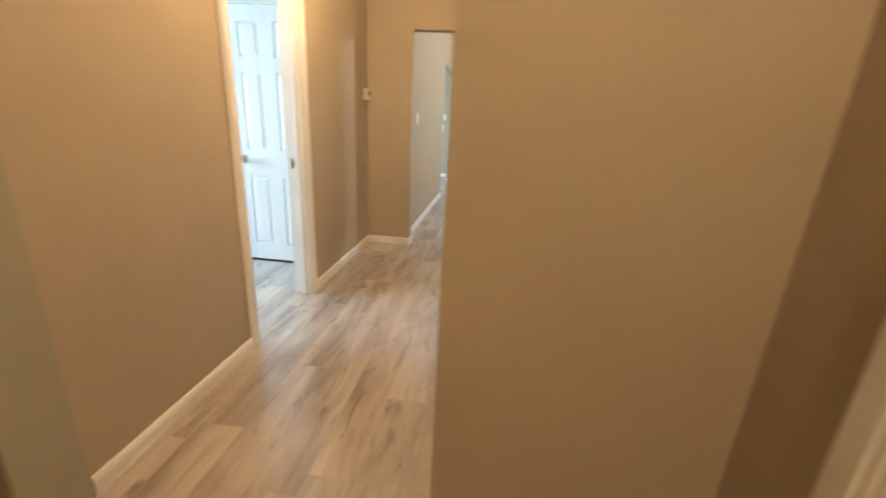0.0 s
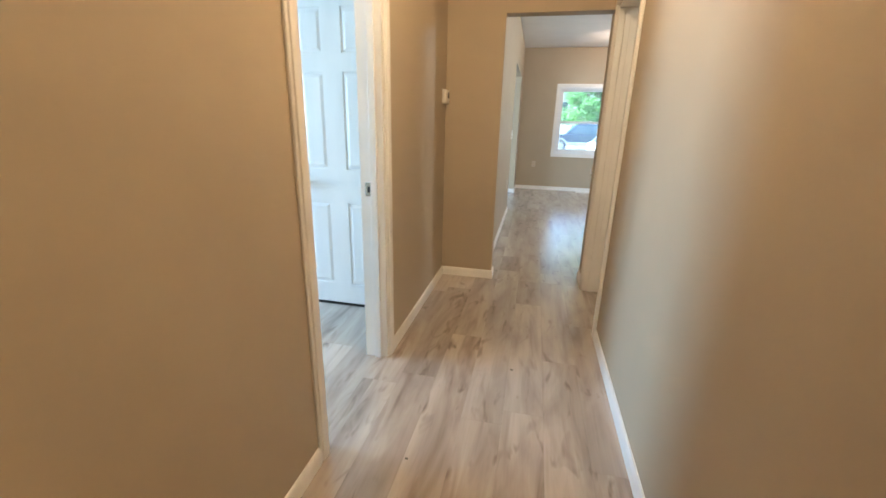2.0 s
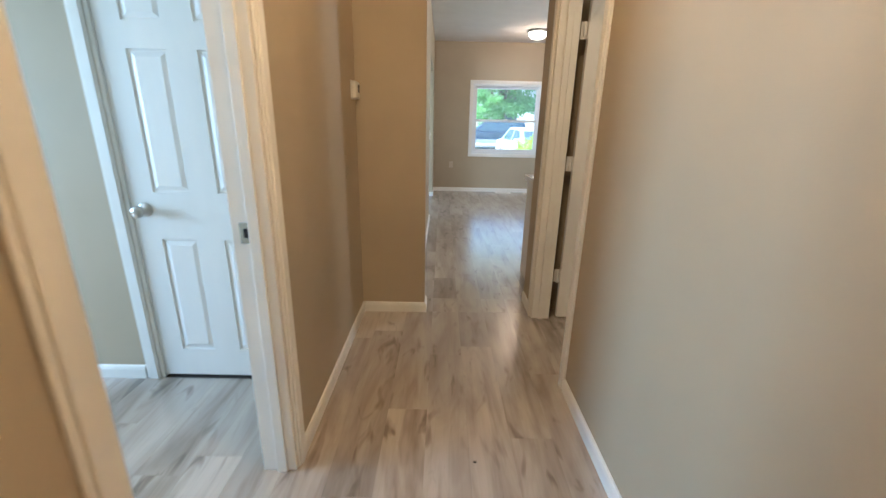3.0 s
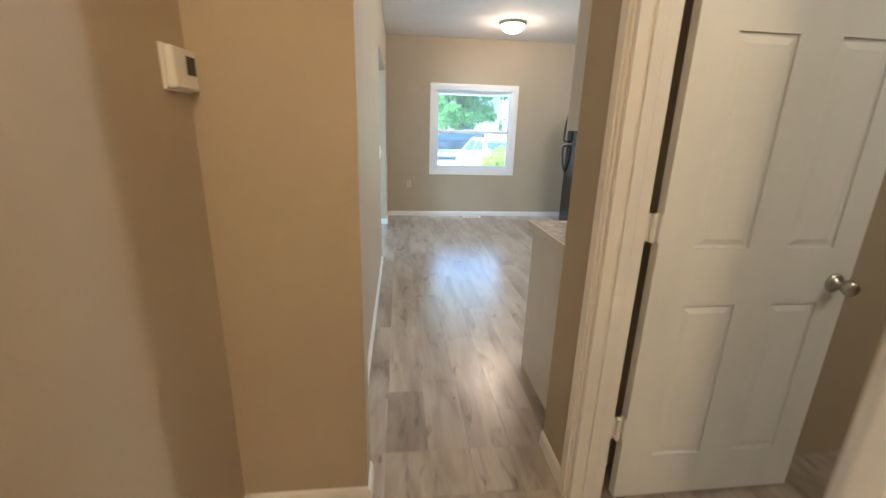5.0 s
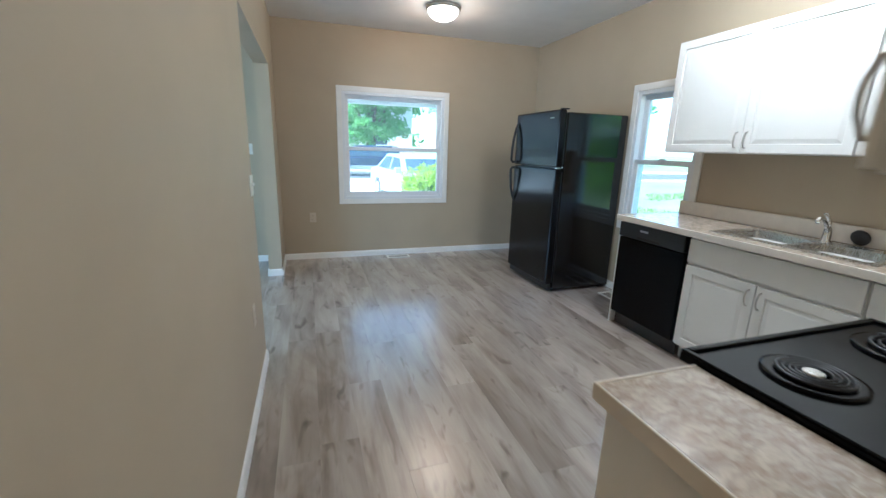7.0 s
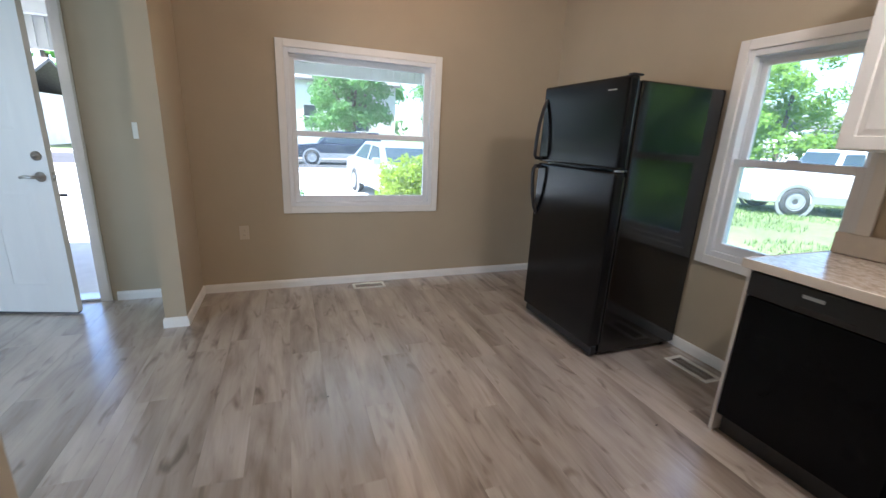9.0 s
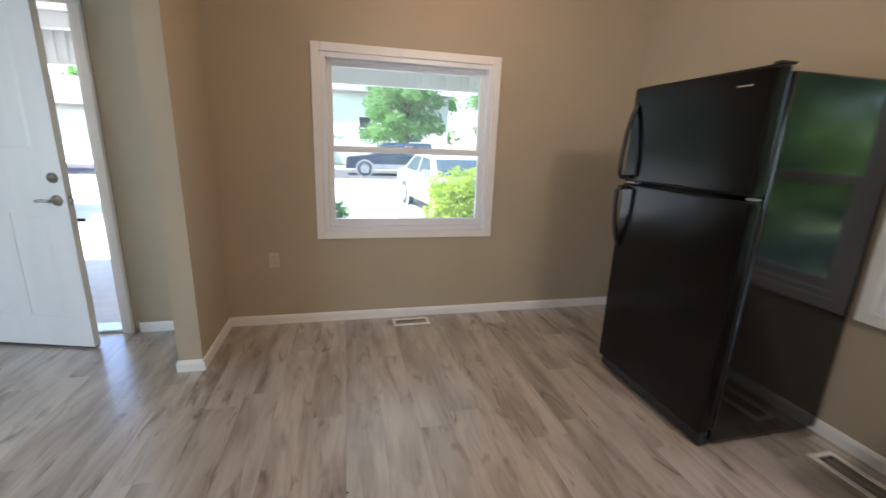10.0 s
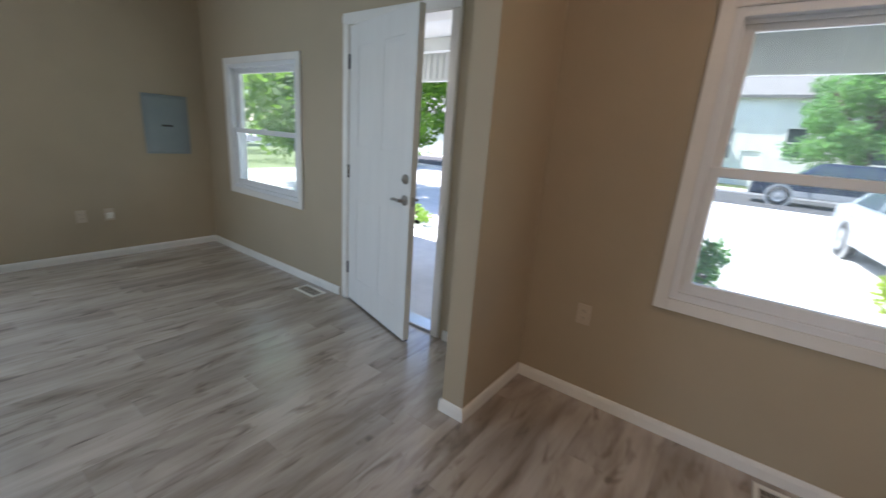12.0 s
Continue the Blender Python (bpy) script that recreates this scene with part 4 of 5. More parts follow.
boxed("adapter", (-0.028, -0.035, -0.035), (0.028, -0.009, 0.020), PLATE, o2, "white plug-in adapter", bevel=0.004)
wall_plate("white light switch in the hall", "switch", pose(HX1, 0.80, 1.21, 0, 0, -90), "switch1")

thermo = thing("thermostat", "white thermostat with dark display on the hall wall", "thermostat", pose(HX0, 3.897, 1.464, 0, 0, 90))
boxed("back_plate", (-0.064, -0.008, -0.052), (0.064, 0, 0.052), PLATE, thermo, bevel=0.003)
tb = boxed("housing", (-0.060, -0.030, -0.048), (0.060, -0.008, 0.048), PLATE, thermo, bevel=0.007, seg=3)
boxed("display", (0.0, -0.0312, -0.012), (0.045, -0.0298, 0.032), BLACK_MATT, tb, "dark display", bevel=0.0004)

panel = thing("breaker_panel", "grey steel electrical panel door on the wall", "electrical panel", pose(XL, 8.925, 1.298, 0, 0, 90))
boxed("frame", (-0.205, -0.010, -0.29), (0.205, 0, 0.29), PANEL_GREY, panel, bevel=0.003)
pd = boxed("door", (-0.180, -0.017, -0.265), (0.180, -0.010, 0.265), PANEL_GREY, panel, bevel=0.003)
boxed("latch", (0.135, -0.022, -0.03), (0.160, -0.017, 0.03), PANEL_GREY, pd, bevel=0.002)
boxed("label", (-0.05, -0.0176, -0.02), (0.05, -0.0168, 0.0), HINGE, pd, "small dark label")

for x, y, s in ((0.02, 2.62, 0.006), (0.16, 4.55, 0.005), (2.1, 6.9, 0.006), (-0.35, 1.9, 0.005), (0.55, 7.6, 0.005)):
    bm = bmesh.new()
    bmesh.ops.create_icosphere(bm, subdivisions=1, radius=s, matrix=Matrix.Translation((x, y, s * 0.35)) @ Matrix.Diagonal((1.6, 0.8, 0.4, 1)))
    tagged(part("crumb", bm, SLOT), "dark crumb of dirt lying on the floor", "debris", group="crumbs on the floor")


# ---- outside ----
GZ = -0.30
tagged(part("ground", slab((-400, 400), (-400, 400), (GZ - 0.3, GZ), [], lambda a, b, c: (a, b, c)), GROUND), "dry patchy lawn and soil", "ground", kind="structure")
tagged(boxed("driveway", (-14.0, 11.75, GZ - 0.05), (5.6, 24.5, GZ + 0.02), CONCRETE, None, bevel=0.01), "sunlit pale concrete driveway in front of the house", "driveway", kind="structure")
tagged(boxed("kerb", (-90, 24.5, GZ - 0.05), (90, 24.7, GZ + 0.10), CONCRETE, None, bevel=0.02), "concrete kerb of the street", "kerb", kind="structure")
tagged(boxed("road", (-200, 24.7, GZ - 0.05), (200, 32.0, GZ + 0.012), ASPHALT), "asphalt street", "road", kind="structure")
tagged(boxed("pavement", (-90, 32.0, GZ - 0.05), (90, 33.6, GZ + 0.12), CONCRETE, None, bevel=0.02), "concrete pavement across the street", "pavement", kind="structure")
tagged(boxed("porch_slab", (-5.2, YF + 0.15, GZ - 0.05), (3.3, 11.75, -0.10), CONCRETE, None, bevel=0.012), "shaded concrete porch slab", "porch", kind="structure")

roof = thing("porch_roof", "white metal porch roof with a ribbed fascia", "porch roof", kind="structure")
boxed("roof_deck", (-5.3, YF + 0.16, 2.50), (3.3, 11.62, 2.56), PORCH_METAL, roof)
boxed("beam", (-5.3, 11.30, 2.36), (3.3, 11.42, 2.499), PORCH_METAL, roof)
boxed("fascia", (-5.3, 11.62, 2.06), (3.3, 11.64, 2.60), PORCH_METAL, roof)
boxed("fascia_lip", (-5.3, 11.585, 2.06), (3.3, 11.6195, 2.085), PORCH_METAL, roof)
rib = None
for k in range(86):
    if rib is None:
        o = boxed("rib", (-0.012, 11.600, 2.086), (0.012, 11.6195, 2.499), PORCH_METAL, roof)
        rib = o.data
    else:
        o = new("rib", rib)
        o.parent = roof
    o.location = (-5.25 + k * 0.1, 0, 0)
for x in (-5.1, 3.1):
    tagged(boxed("porch_post", (x - 0.05, 11.30, -0.10), (x + 0.05, 11.40, 2.36), PORCH_METAL, None, bevel=0.004), "white square post under the porch roof", "post")


def leaves(bm, rng, centre, size, count, leaf):
    """Scatters small folded leaves through a clump."""
    for _ in range(count):
        d = rng.normal(size=3)
        d *= (rng.random() ** 0.45) / np.linalg.norm(d)
        p = Vector([c + s * v for c, s, v in zip(centre, size, d)])
        a = Vector(rng.normal(size=3)).normalized()
        b = a.orthogonal().normalized()
        s = leaf * (0.6 + 0.8 * rng.random())
        v = [bm.verts.new(p + a * s), bm.verts.new(p + b * s * 0.45), bm.verts.new(p - a * s), bm.verts.new(p - b * s * 0.45)]
        bm.faces.new(v)


def tree(name, label, place, height, spread, seed, clumps=26, per=130, leaf=0.16, base=0.3, mat=None, trunk_r=0.16):
    rng = np.random.default_rng(seed)
    t = thing(name, label, "tree", pose(*place))
    bm = bmesh.new()
    fork = height * base
    tube(bm, [(0, 0, -0.1), (0.03, 0.02, fork * 0.5), (-0.04, 0.05, fork), (0.05, 0.0, height * 0.75)], trunk_r, 9)
    for k in range(7):
        a = 2.4 * k
        z = fork * (0.75 + 0.06 * k)
        r = spread * (0.5 + 0.1 * (k % 3))
        tube(bm, [(0, 0, z), (0.4 * r * math.cos(a), 0.4 * r * math.sin(a), z + height * 0.14), (r * math.cos(a), r * math.sin(a), z + height * (0.26 + 0.05 * (k % 3)))], trunk_r * 0.24, 6)
    part("trunk", bm, BARK, t, smooth=True)
    bm = bmesh.new()
    for k in range(clumps):
        a, h = rng.random() * 6.283, rng.random()
        r = spread * math.sqrt(rng.random()) * (1.05 - 0.55 * abs(h - 0.35))
        c = (r * math.cos(a), r * math.sin(a), height * (base * 0.85 + (1.0 - base) * h))
        s = spread * (0.20 + 0.16 * rng.random())
        leaves(bm, rng, c, (s, s, s * 0.75), per, leaf)
    part("crown", bm, mat or LEAF, t)
    return t


def shrub(label, place, r, h, seed, mat, count=2600, leaf=0.05):
    rng = np.random.default_rng(seed)
    s = thing("shrub", label, "shrub", pose(*place))
    bm = bmesh.new()
    for k in range(5):
        a = k * 1.3
        tube(bm, [(0, 0, -0.05), (0.2 * r * math.cos(a), 0.2 * r * math.sin(a), h * 0.4), (0.5 * r * math.cos(a), 0.5 * r * math.sin(a), h * 0.8)], 0.018, 6)
    part("stems", bm, BARK, s)
    bm = bmesh.new()
    for k in range(22):
        a, q = rng.random() * 6.283, math.sqrt(rng.random())
        z = h * (0.18 + 0.66 * rng.random())
        rr = r * q * (1.0 - 0.5 * (z / h) ** 2)
        leaves(bm, rng, (rr * math.cos(a), rr * math.sin(a), z), (r * 0.34, r * 0.34, h * 0.22), count // 22, leaf)
    part("foliage", bm, mat, s)
    return s


tree("street_tree", "broad green tree across the street", (4.4, 34.5, GZ), 8.5, 2.75, 3, 95, 200, 0.13, 0.27, trunk_r=0.36)
tree("street_tree", "green tree beside the far house", (12.4, 35.5, GZ), 8.0, 3.2, 5, 70, 160, 0.17, 0.18)
tree("street_tree", "reddish-brown leafed small tree by the far house", (-3.5, 38.0, GZ), 6.0, 2.2, 7, 18, 90, 0.18, 0.35)
tree("yard_tree", "sunlit green tree with a forked trunk by the driveway", (-9.2, 14.6, GZ), 5.6, 2.9, 11, 90, 200, 0.10, 0.22, LEAF_YARD, 0.12)
tree("yard_tree", "green tree across the front yard", (-16.0, 25.0, GZ), 7.0, 3.8, 13, 70, 160, 0.15, 0.20, LEAF_YARD, 0.16)
tree("side_tree", "pale green tree beyond the side yard", (25.0, 20.5, GZ), 6.2, 2.6, 17, 56, 150, 0.14, 0.16, LEAF_LIGHT, 0.10)
tree("side_tree", "tall green tree beyond the parked pickup", (33.0, 15.0, GZ), 6.5, 3.0, 19, 56, 150, 0.15, 0.16, None, 0.10)
tree("side_tree", "green tree beyond the side yard", (18.5, 29.0, GZ), 6.0, 2.6, 23, 50, 140, 0.15, 0.16, None, 0.10)
tree("side_tree", "leafy green tree behind the kitchen", (8.2, 2.6, GZ), 4.6, 2.3, 31, 70, 150, 0.12, 0.22, LEAF_LIGHT)
tree("side_tree", "leafy green tree in the side yard", (14.0, -1.5, GZ), 5.5, 2.6, 37, 36, 130, 0.14, 0.16, LEAF_LIGHT)
shrub("round yellow-green shrub in front of the window", (2.62, 12.95, GZ), 0.74, 1.36, 41, LEAF_SHRUB, 6000, 0.045)
shrub("small dark green shrub at the porch's edge", (0.35, 12.1, GZ), 0.28, 0.95, 43, LEAF, 1500, 0.035)
shrub("low green plants at the porch's edge", (-4.6, 13.0, GZ), 0.6, 0.35, 47, LEAF_LIGHT, 1500, 0.04)

rng = np.random.default_rng(5)
bm = bmesh.new()
for _ in range(60000):
    x, y = (rng.uniform(4.5, 26), rng.uniform(7.0, 18)) if rng.random() < 0.75 else (rng.uniform(-24, -14.2), rng.uniform(12, 26))
    if noise.noise(Vector((x * 0.5, y * 0.5, 0))) < -0.02:
        continue
    a, h = rng.random() * 6.283, 0.05 + 0.07 * rng.random()
    w = 0.005 + 0.008 * rng.random()
    c, s = math.cos(a) * w, math.sin(a) * w
    bm.faces.new((bm.verts.new((x - c, y - s, GZ)), bm.verts.new((x + c, y + s, GZ)), bm.verts.new((x + s * 3, y - c * 3, GZ + h))))
tagged(part("grass", bm, GRASS), "patchy green grass of the side yard", "grass", kind="stuff")


def vehicle(name, label, m, length, width, lower, cabin, paint, trim_paint, wheels, wheel_r, glass_bands):
    """Car in its own axes: nose at u = 0, tail along +x, centred on y, wheels on z = 0."""
    car = thing(name, label, "car", m)

    def extrude(points, w0, w1, zref):
        bm = bmesh.new()
        z0, z1 = min(p[1] for p in points), max(p[1] for p in points)
        sides = []
        for s in (-1, 1):
            sides.append([bm.verts.new((u, s * (w0 + (w1 - w0) * (z - z0) / (z1 - z0)) / 2, z)) for u, z in points])
        n = len(points)
        bm.faces.new(sides[0])
        bm.faces.new(sides[1][::-1])
        for i in range(n):
            j = (i + 1) % n
            bm.faces.new((sides[0][i], sides[1][i], sides[1][j], sides[0][j]))
        bmesh.ops.recalc_face_normals(bm, faces=bm.faces)
        return bm
    body = part("body", extrude(lower, width, width * 0.96, 0), paint, car)
    bv = body.modifiers.new("bevel", "BEVEL")
    bv.width, bv.segments, bv.limit_method = 0.06, 3, "ANGLE"
    cab = part("cabin", extrude(cabin, width * 0.94, width * 0.74, 0), paint, car)
    bv = cab.modifiers.new("bevel", "BEVEL")
    bv.width, bv.segments, bv.limit_method = 0.05, 3, "ANGLE"
    z0, z1 = min(p[1] for p in cabin), max(p[1] for p in cabin)
    for band in glass_bands:
        for s in (-1, 1):
            bm = bmesh.new()
            vs = []
            for u, z in band:
                wy = (width * 0.94 + (width * 0.74 - width * 0.94) * (z - z0) / (z1 - z0)) / 2 + 0.006
                vs.append(bm.verts.new((u, s * wy, z)))
            inner = [bm.verts.new((v.co.x, v.co.y - s * 0.02, v.co.z)) for v in vs]
            bm.faces.new(vs)
            bm.faces.new(inner[::-1])
            for i in range(len(vs)):
                j = (i + 1) % len(vs)
                bm.faces.new((vs[i], vs[j], inner[j], inner[i]))
            bmesh.ops.recalc_face_normals(bm, faces=bm.faces)
            part("side_window", bm, CAR_GLASS, cab)
    # windscreen and rear window, set on the cabin's sloping ends
    front = sorted(cabin, key=lambda p: p[0])[0], sorted([p for p in cabin if p[1] > z1 - 0.1], key=lambda p: p[0])[0]
    rear = sorted(cabin, key=lambda p: -p[0])[0], sorted([p for p in cabin if p[1] > z1 - 0.1], key=lambda p: -p[0])[0]
    for nm, (lo, hi), s in (("windscreen", front, -1), ("rear_window", rear, 1)):
        bm = bmesh.new()
        d = Vector((hi[0] - lo[0], 0, hi[1] - lo[1]))
        out = Vector((-d.z, 0, d.x)).normalized()
        if out.x * s < 0:
            out = -out
        vs = []
        for f, w in ((0.10, 0.84), (0.88, 0.70)):
            p = Vector((lo[0], 0, lo[1])) + d * f + out * 0.006
            vs.append([p + Vector((0, -w * width / 2, 0)), p + Vector((0, w * width / 2, 0))])
        q = [bm.verts.new(v) for v in (vs[0][0], vs[0][1], vs[1][1], vs[1][0])]
        r = [bm.verts.new(v.co - out * 0.015) for v in q]
        bm.faces.new(q)
        bm.faces.new(r[::-1])
        for i in range(4):
            bm.faces.new((q[i], q[(i + 1) % 4], r[(i + 1) % 4], r[i]))
        bmesh.ops.recalc_face_normals(bm, faces=bm.faces)
        part(nm, bm, CAR_GLASS, cab)
    zl = min(p[1] for p in lower)
    for s in (-1, 1):
        part("sill_panel", box(bmesh.new(), (wheels[0] + wheel_r + 0.05, s * width / 2 - 0.02, zl + 0.02), (wheels[1] - wheel_r - 0.05, s * width / 2 + 0.012, zl + 0.24), 0.01), trim_paint, car)
        for u in wheels:
            part("wheel_arch", lathe(bmesh.new(), [(wheel_r + 0.02, -0.02), (wheel_r + 0.10, -0.02), (wheel_r + 0.10, 0.02), (wheel_r + 0.02, 0.02), (wheel_r + 0.02, -0.02)], 28, Matrix.Translation((u, s * (width / 2 - 0.005), wheel_r)) @ Euler((radians(90), 0, 0)).to_matrix().to_4x4()), trim_paint, car)
            wh = part("wheel", lathe(bmesh.new(), [(0, -0.10), (wheel_r * 0.62, -0.10), (wheel_r * 0.93, -0.11), (wheel_r, -0.07), (wheel_r, 0.07), (wheel_r * 0.93, 0.11), (wheel_r * 0.62, 0.10), (0, 0.10)], 28, Matrix.Translation((u, s * (width / 2 - 0.09), wheel_r)) @ Euler((radians(90), 0, 0)).to_matrix().to_4x4()), RUBBER, car, smooth=True)
            m2 = Matrix.Translation((u, s * (width / 2 + 0.022), wheel_r)) @ Euler((radians(90), 0, 0)).to_matrix().to_4x4()
            part("rim", lathe(bmesh.new(), [(0, 0.014), (wheel_r * 0.18, 0.014), (wheel_r * 0.25, 0.0), (wheel_r * 0.5, -0.006), (wheel_r * 0.62, 0.010), (wheel_r * 0.64, -0.01)], 20, m2), CAR_SILVER, wh)
        boxed("headlight", (0.0 - 0.012, s * width * 0.40 - 0.14, zl + 0.36), (0.05, s * width * 0.40 + 0.10, zl + 0.52), CHROME, car, "clear headlight", bevel=0.01)
        boxed("mirror", (cabin[0][0] + 0.25, s * (width / 2) - 0.02, z0 + 0.02), (cabin[0][0] + 0.40, s * (width / 2 + 0.16), z0 + 0.19), paint, car, bevel=0.03, seg=2)
    boxed("bumper", (-0.06, -width * 0.48, zl), (0.10, width * 0.48, zl + 0.24), trim_paint, car, bevel=0.03, seg=2)
    boxed("rear_bumper", (length - 0.10, -width * 0.48, zl), (length + 0.05, width * 0.48, zl + 0.24), trim_paint, car, bevel=0.03, seg=2)
    return car


SUV_LOW = [(0, 0.35), (0, 0.82), (0.15, 0.96), (1.25, 1.06), (4.55, 1.06), (4.6, 0.9), (4.6, 0.35)]
SUV_CAB = [(1.2, 1.04), (1.95, 1.66), (2.3, 1.70), (4.40, 1.70), (4.58, 1.04)]
vehicle("suv", "dark blue and silver suv parked across the street", pose(0.55, 28.6, GZ + 0.012), 4.6, 1.78, SUV_LOW, SUV_CAB, CAR_NAVY, CAR_SILVER, (0.95, 3.65), 0.36,
        [[(1.55, 1.10), (2.02, 1.58), (2.72, 1.60), (2.72, 1.10)], [(2.82, 1.10), (2.82, 1.60), (3.55, 1.60), (3.55, 1.10)], [(3.65, 1.10), (3.65, 1.60), (4.32, 1.58), (4.42, 1.10)]])
SED_LOW = [(0, 0.28), (0, 0.62), (0.2, 0.76), (1.2, 0.92), (4.2, 0.98), (4.6, 0.92), (4.65, 0.30)]
SED_CAB = [(1.1, 0.90), (1.85, 1.38), (2.2, 1.44), (3.3, 1.44), (4.15, 0.96)]
vehicle("sedan", "pale silver sedan parked on the driveway behind a shrub", pose(3.5, 14.3, GZ + 0.02, 0, 0, 97), 4.65, 1.78, SED_LOW, SED_CAB, CAR_PALE, CAR_SILVER, (0.9, 3.6), 0.33,
        [[(1.5, 0.96), (1.95, 1.32), (2.55, 1.36), (2.55, 0.98)], [(2.65, 0.98), (2.65, 1.36), (3.25, 1.36), (3.8, 1.0)]])
PICK_LOW = [(0, 0.34), (0, 1.0), (0.2, 1.12), (1.5, 1.18), (5.55, 1.18), (5.6, 0.4), (5.5, 0.34)]
PICK_CAB = [(1.5, 1.16), (2.15, 1.78), (2.5, 1.84), (3.5, 1.84), (3.75, 1.16)]
vehicle("pickup_truck", "white pickup truck parked in the side yard", pose(17.9, 11.4, GZ, 0, 0, 150), 5.6, 1.95, PICK_LOW, PICK_CAB, CAR_WHITE, CAR_SILVER, (1.0, 4.5), 0.39,
        [[(1.95, 1.22), (2.3, 1.72), (2.9, 1.74), (2.9, 1.22)], [(3.0, 1.22), (3.0, 1.74), (3.45, 1.72), (3.6, 1.22)]])


def house(label, x0, x1, y0, y1, wall_h, windows, ridge, doors=()):
    hs = thing("house", label, "house", kind="")
    cut = [(a, b, c, d) for a, b, c, d in windows] + [(a, b, 0.0, d) for a, b, d in doors]
    w = part("wall", slab((x0, x1), (-0.05, wall_h), (y0, y0 + 0.2), cut, lambda a, b, c: (a, c, GZ + b)), SIDING, hs)
    boxed("side_wall", (x0, y0 + 0.2, GZ), (x0 + 0.2, y1, GZ + wall_h), SIDING, hs)
    boxed("side_wall", (x1 - 0.2, y0 + 0.2, GZ), (x1, y1, GZ + wall_h), SIDING, hs)
    boxed("back_wall", (x0 + 0.2, y1 - 0.2, GZ), (x1 - 0.2, y1, GZ + wall_h), SIDING, hs)
    for a, b, c, d in windows:
        win = part("window", slab((a - 0.09, b + 0.09), (c - 0.09, d + 0.09), (y0 - 0.03, y0 - 0.002), [(a, b, c, d)], lambda p, q, r: (p, r, GZ + q)), TRIM, hs)
        boxed("pane", (a, y0 + 0.05, GZ + c), (b, y0 + 0.07, GZ + d), CAR_GLASS, win)
        boxed("sash_bar", (a, y0 + 0.02, GZ + (c + d) / 2 - 0.03), (b, y0 + 0.05, GZ + (c + d) / 2 + 0.03), TRIM, win)
    for a, b, d in doors:
        boxed("door", (a, y0 + 0.06, GZ), (b, y0 + 0.11, GZ + d), TRIM, hs, bevel=0.01)
    bm = bmesh.new()
    ym = (y0 + y1) / 2
    pr = [(y0 - 0.4, wall_h - 0.05), (ym, wall_h + ridge), (y1 + 0.4, wall_h - 0.05), (y1 + 0.4, wall_h + 0.12), (ym, wall_h + ridge + 0.18), (y0 - 0.4, wall_h + 0.12)]
    a = [bm.verts.new((x0 - 0.3, y, GZ + z)) for y, z in pr]
    b = [bm.verts.new((x1 + 0.3, y, GZ + z)) for y, z in pr]
    for i in range(6):
        j = (i + 1) % 6
        bm.faces.new((a[i], a[j], b[j], b[i]))
    for s in (a, b):
        bm.faces.new((s[0], s[1], s[4], s[5]))
        bm.faces.new((s[1], s[2], s[3], s[4]))
    bmesh.ops.recalc_face_normals(bm, faces=bm.faces)
    part("roof", bm, SHINGLE, hs)
    return hs


house("white-sided house across the street", -9.0, 8.5, 39.0, 47.0, 5.2, [(1.6, 2.5, 1.9, 3.5), (-2.4, -1.0, 1.6, 3.4), (5.2, 6.4, 1.8, 3.5), (-6.5, -5.2, 1.6, 3.4)], 2.2, [(-0.4, 0.6, 2.1)])
house("pale house farther down the street", -30.0, -14.0, 37.0, 45.0, 3.2, [(-27.0, -25.0, 1.0, 2.3), (-21.0, -19.0, 1.0, 2.3)], 2.0, [(-23.8, -22.8, 2.1)])
house("pale house beyond the side yard", 34.0, 46.0, 24.0, 33.0, 3.2, [(36.0, 37.6, 1.0, 2.3), (42.0, 43.4, 1.0, 2.3)], 2.0, [(39.4, 40.4, 2.1)])
for k, (x, y) in enumerate(((-34, 52), (-20, 56), (-6, 58), (10, 60), (24, 56), (38, 50), (46, 38), (50, 22), (48, 8), (-38, 36), (-36, 20), (-28, 8))):
    tree("far_tree", "distant green tree beyond the houses", (x, y, GZ), 11.0 + (k * 37 % 5), 4.8, 100 + k, 26, 70, 0.42, 0.15, trunk_r=0.3)


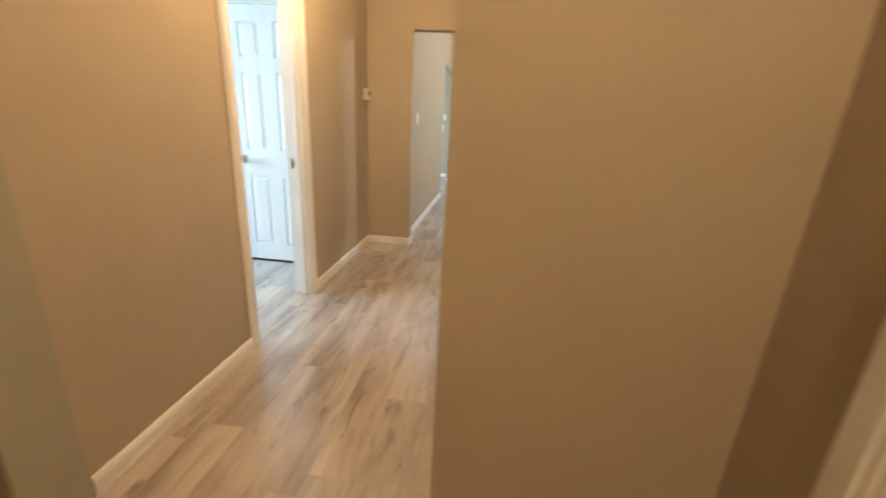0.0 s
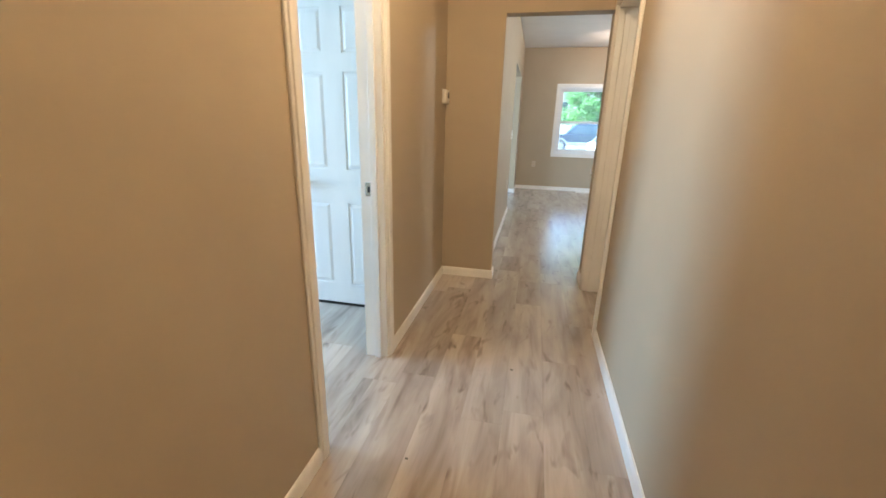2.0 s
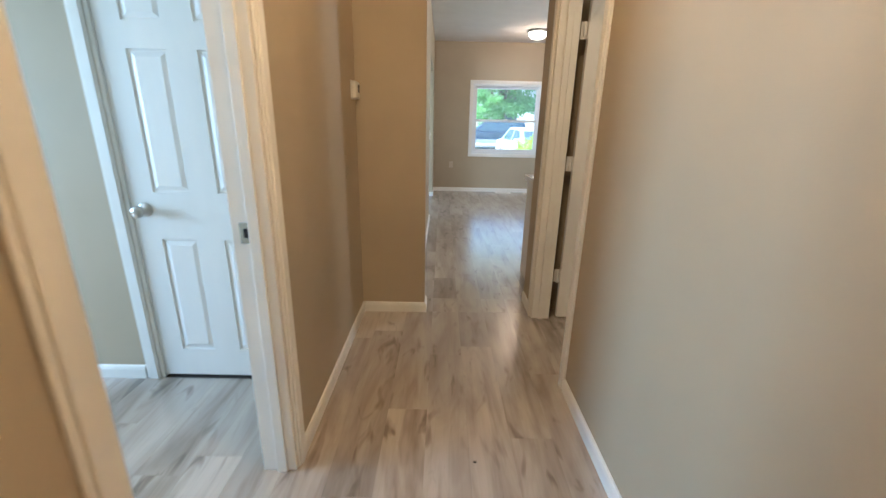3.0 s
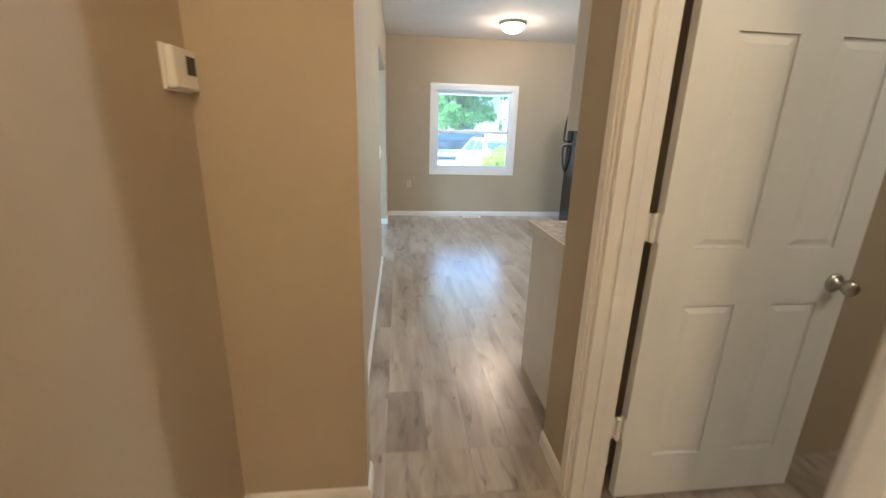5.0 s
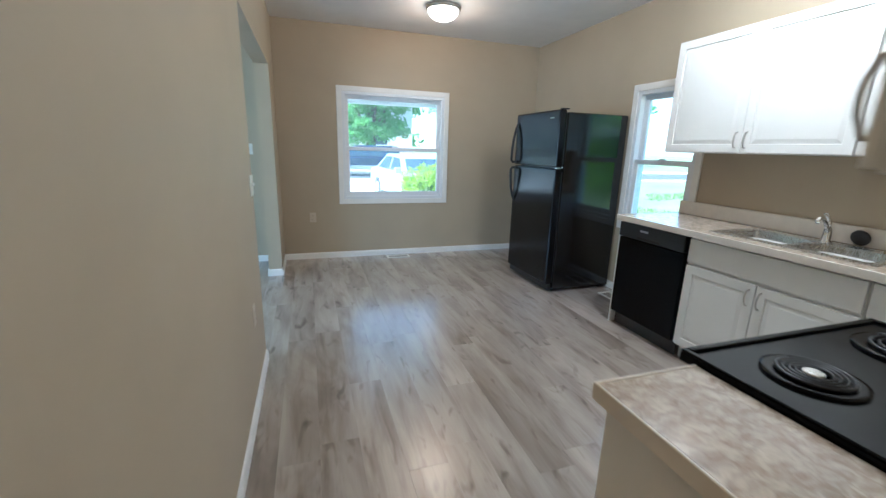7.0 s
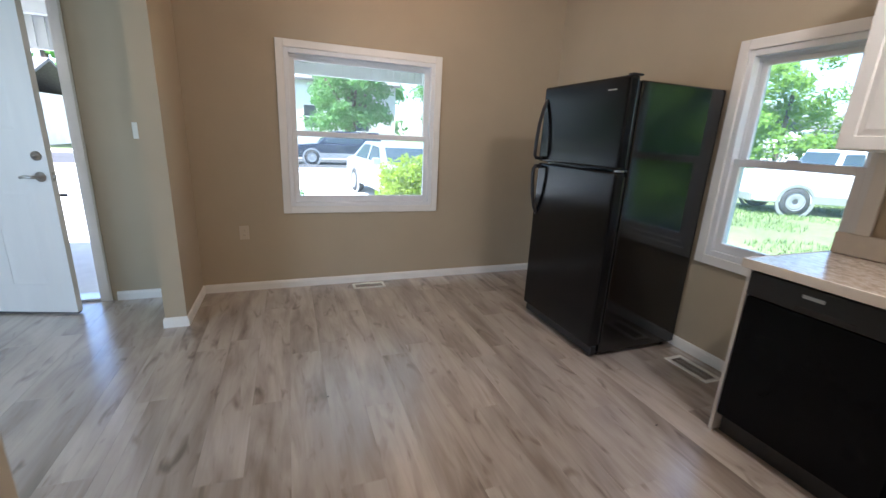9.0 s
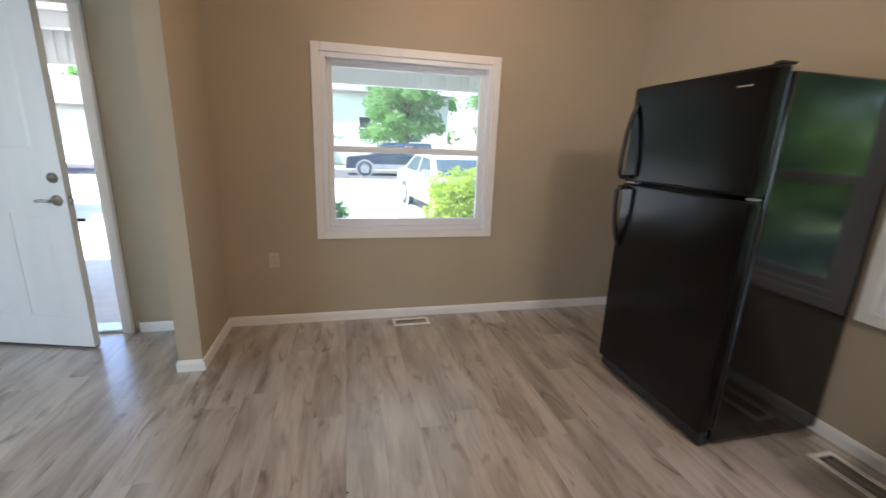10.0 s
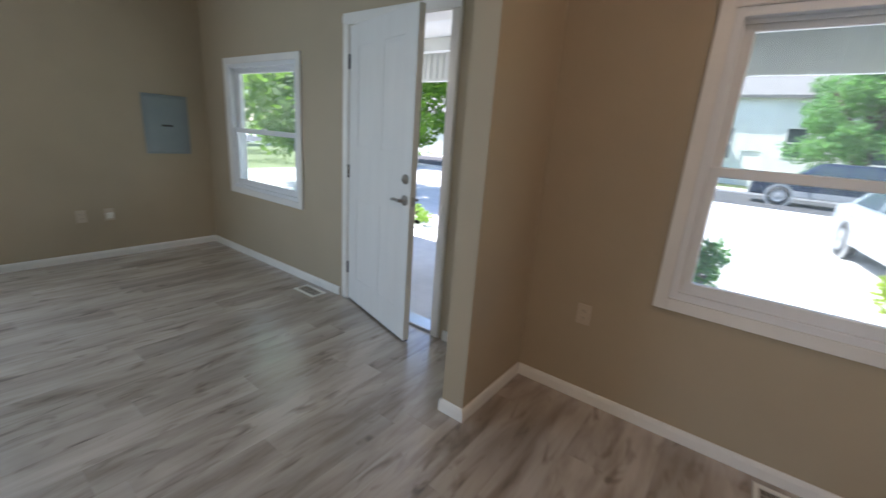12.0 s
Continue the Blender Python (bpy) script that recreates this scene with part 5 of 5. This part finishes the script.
# ---- floor planks ----
def planks():
    """Each plank is a thin board with an eased edge; rows run along y with staggered ends."""
    rnd = random.Random(21)
    regions = [(XL, HX0 - 0.115, 0.855, 3.14, True), (HX0 - 0.115, HX0, 1.865, 2.585, True), (HX0, HX1, -2.6, 3.965, True), (HX1, 1.10, -2.6, 0.65, True), (KW, HX1, 3.965, 4.2, True),
               (KW, XR, 4.2, YF, True), (-0.435, KW, 6.845, 8.70, True), (XL, -0.435, 4.06, YF, True), (HX1, HX1 + 0.12, 3.15, 3.91, True),
               (HX1 + 0.12, XR, 0.77, 4.06, False), (XL, HX0, -2.6, 0.655, False), (XL, -2.10, 3.14, 3.94, False)]
    W, L, gap = 0.182, 1.22, 0.00012
    rest_v, rest_f = [], []
    starts = {}
    for rx0, rx1, ry0, ry1, single in regions:
        r = math.floor(rx0 / W)
        while r * W < rx1:
            if r not in starts:
                starts[r] = -2.6 - L * ((r * 0.381 + 0.23 * ((r * 7) % 3)) % 1.0)
            y = starts[r]
            while y < ry1:
                a0, a1 = max(r * W, rx0), min((r + 1) * W, rx1)
                b0, b1 = max(y, ry0), min(y + L, ry1)
                y += L
                if a1 - a0 < 0.004 or b1 - b0 < 0.004:
                    continue
                a0, a1, b0, b1 = a0 + gap, a1 - gap, b0 + gap, b1 - gap
                e = 0.0004
                v = [(a0, b0, -0.0055), (a1, b0, -0.0055), (a1, b1, -0.0055), (a0, b1, -0.0055), (a0, b0, -0.0004), (a1, b0, -0.0004), (a1, b1, -0.0004), (a0, b1, -0.0004),
                     (a0 + e, b0 + e, 0), (a1 - e, b0 + e, 0), (a1 - e, b1 - e, 0), (a0 + e, b1 - e, 0)]
                f = [(8, 9, 10, 11)] + [(i, (i + 1) % 4, (i + 1) % 4 + 4, i + 4) for i in range(4)] + [(i + 4, (i + 1) % 4 + 4, (i + 1) % 4 + 8, i + 8) for i in range(4)]
                far = not single or (a1 < -2.2 and b1 < 4.0) or (a0 < -0.44 and b1 < 6.4 and b0 > 4.0)
                if far:
                    n0 = len(rest_v)
                    rest_v.extend(v)
                    rest_f.extend([tuple(i + n0 for i in q) for q in f])
                else:
                    me = bpy.data.meshes.new("plank")
                    me.from_pydata(v, [], f)
                    me.materials.append(PLANK)
                    o = new("plank", me)
                    o.parent = floor
            r += 1
    me = bpy.data.meshes.new("far_planks")
    me.from_pydata(rest_v, [], rest_f)
    me.materials.append(PLANK)
    o = new("far_planks", me)
    o.parent = floor
    o["kind"] = "stuff"


planks()
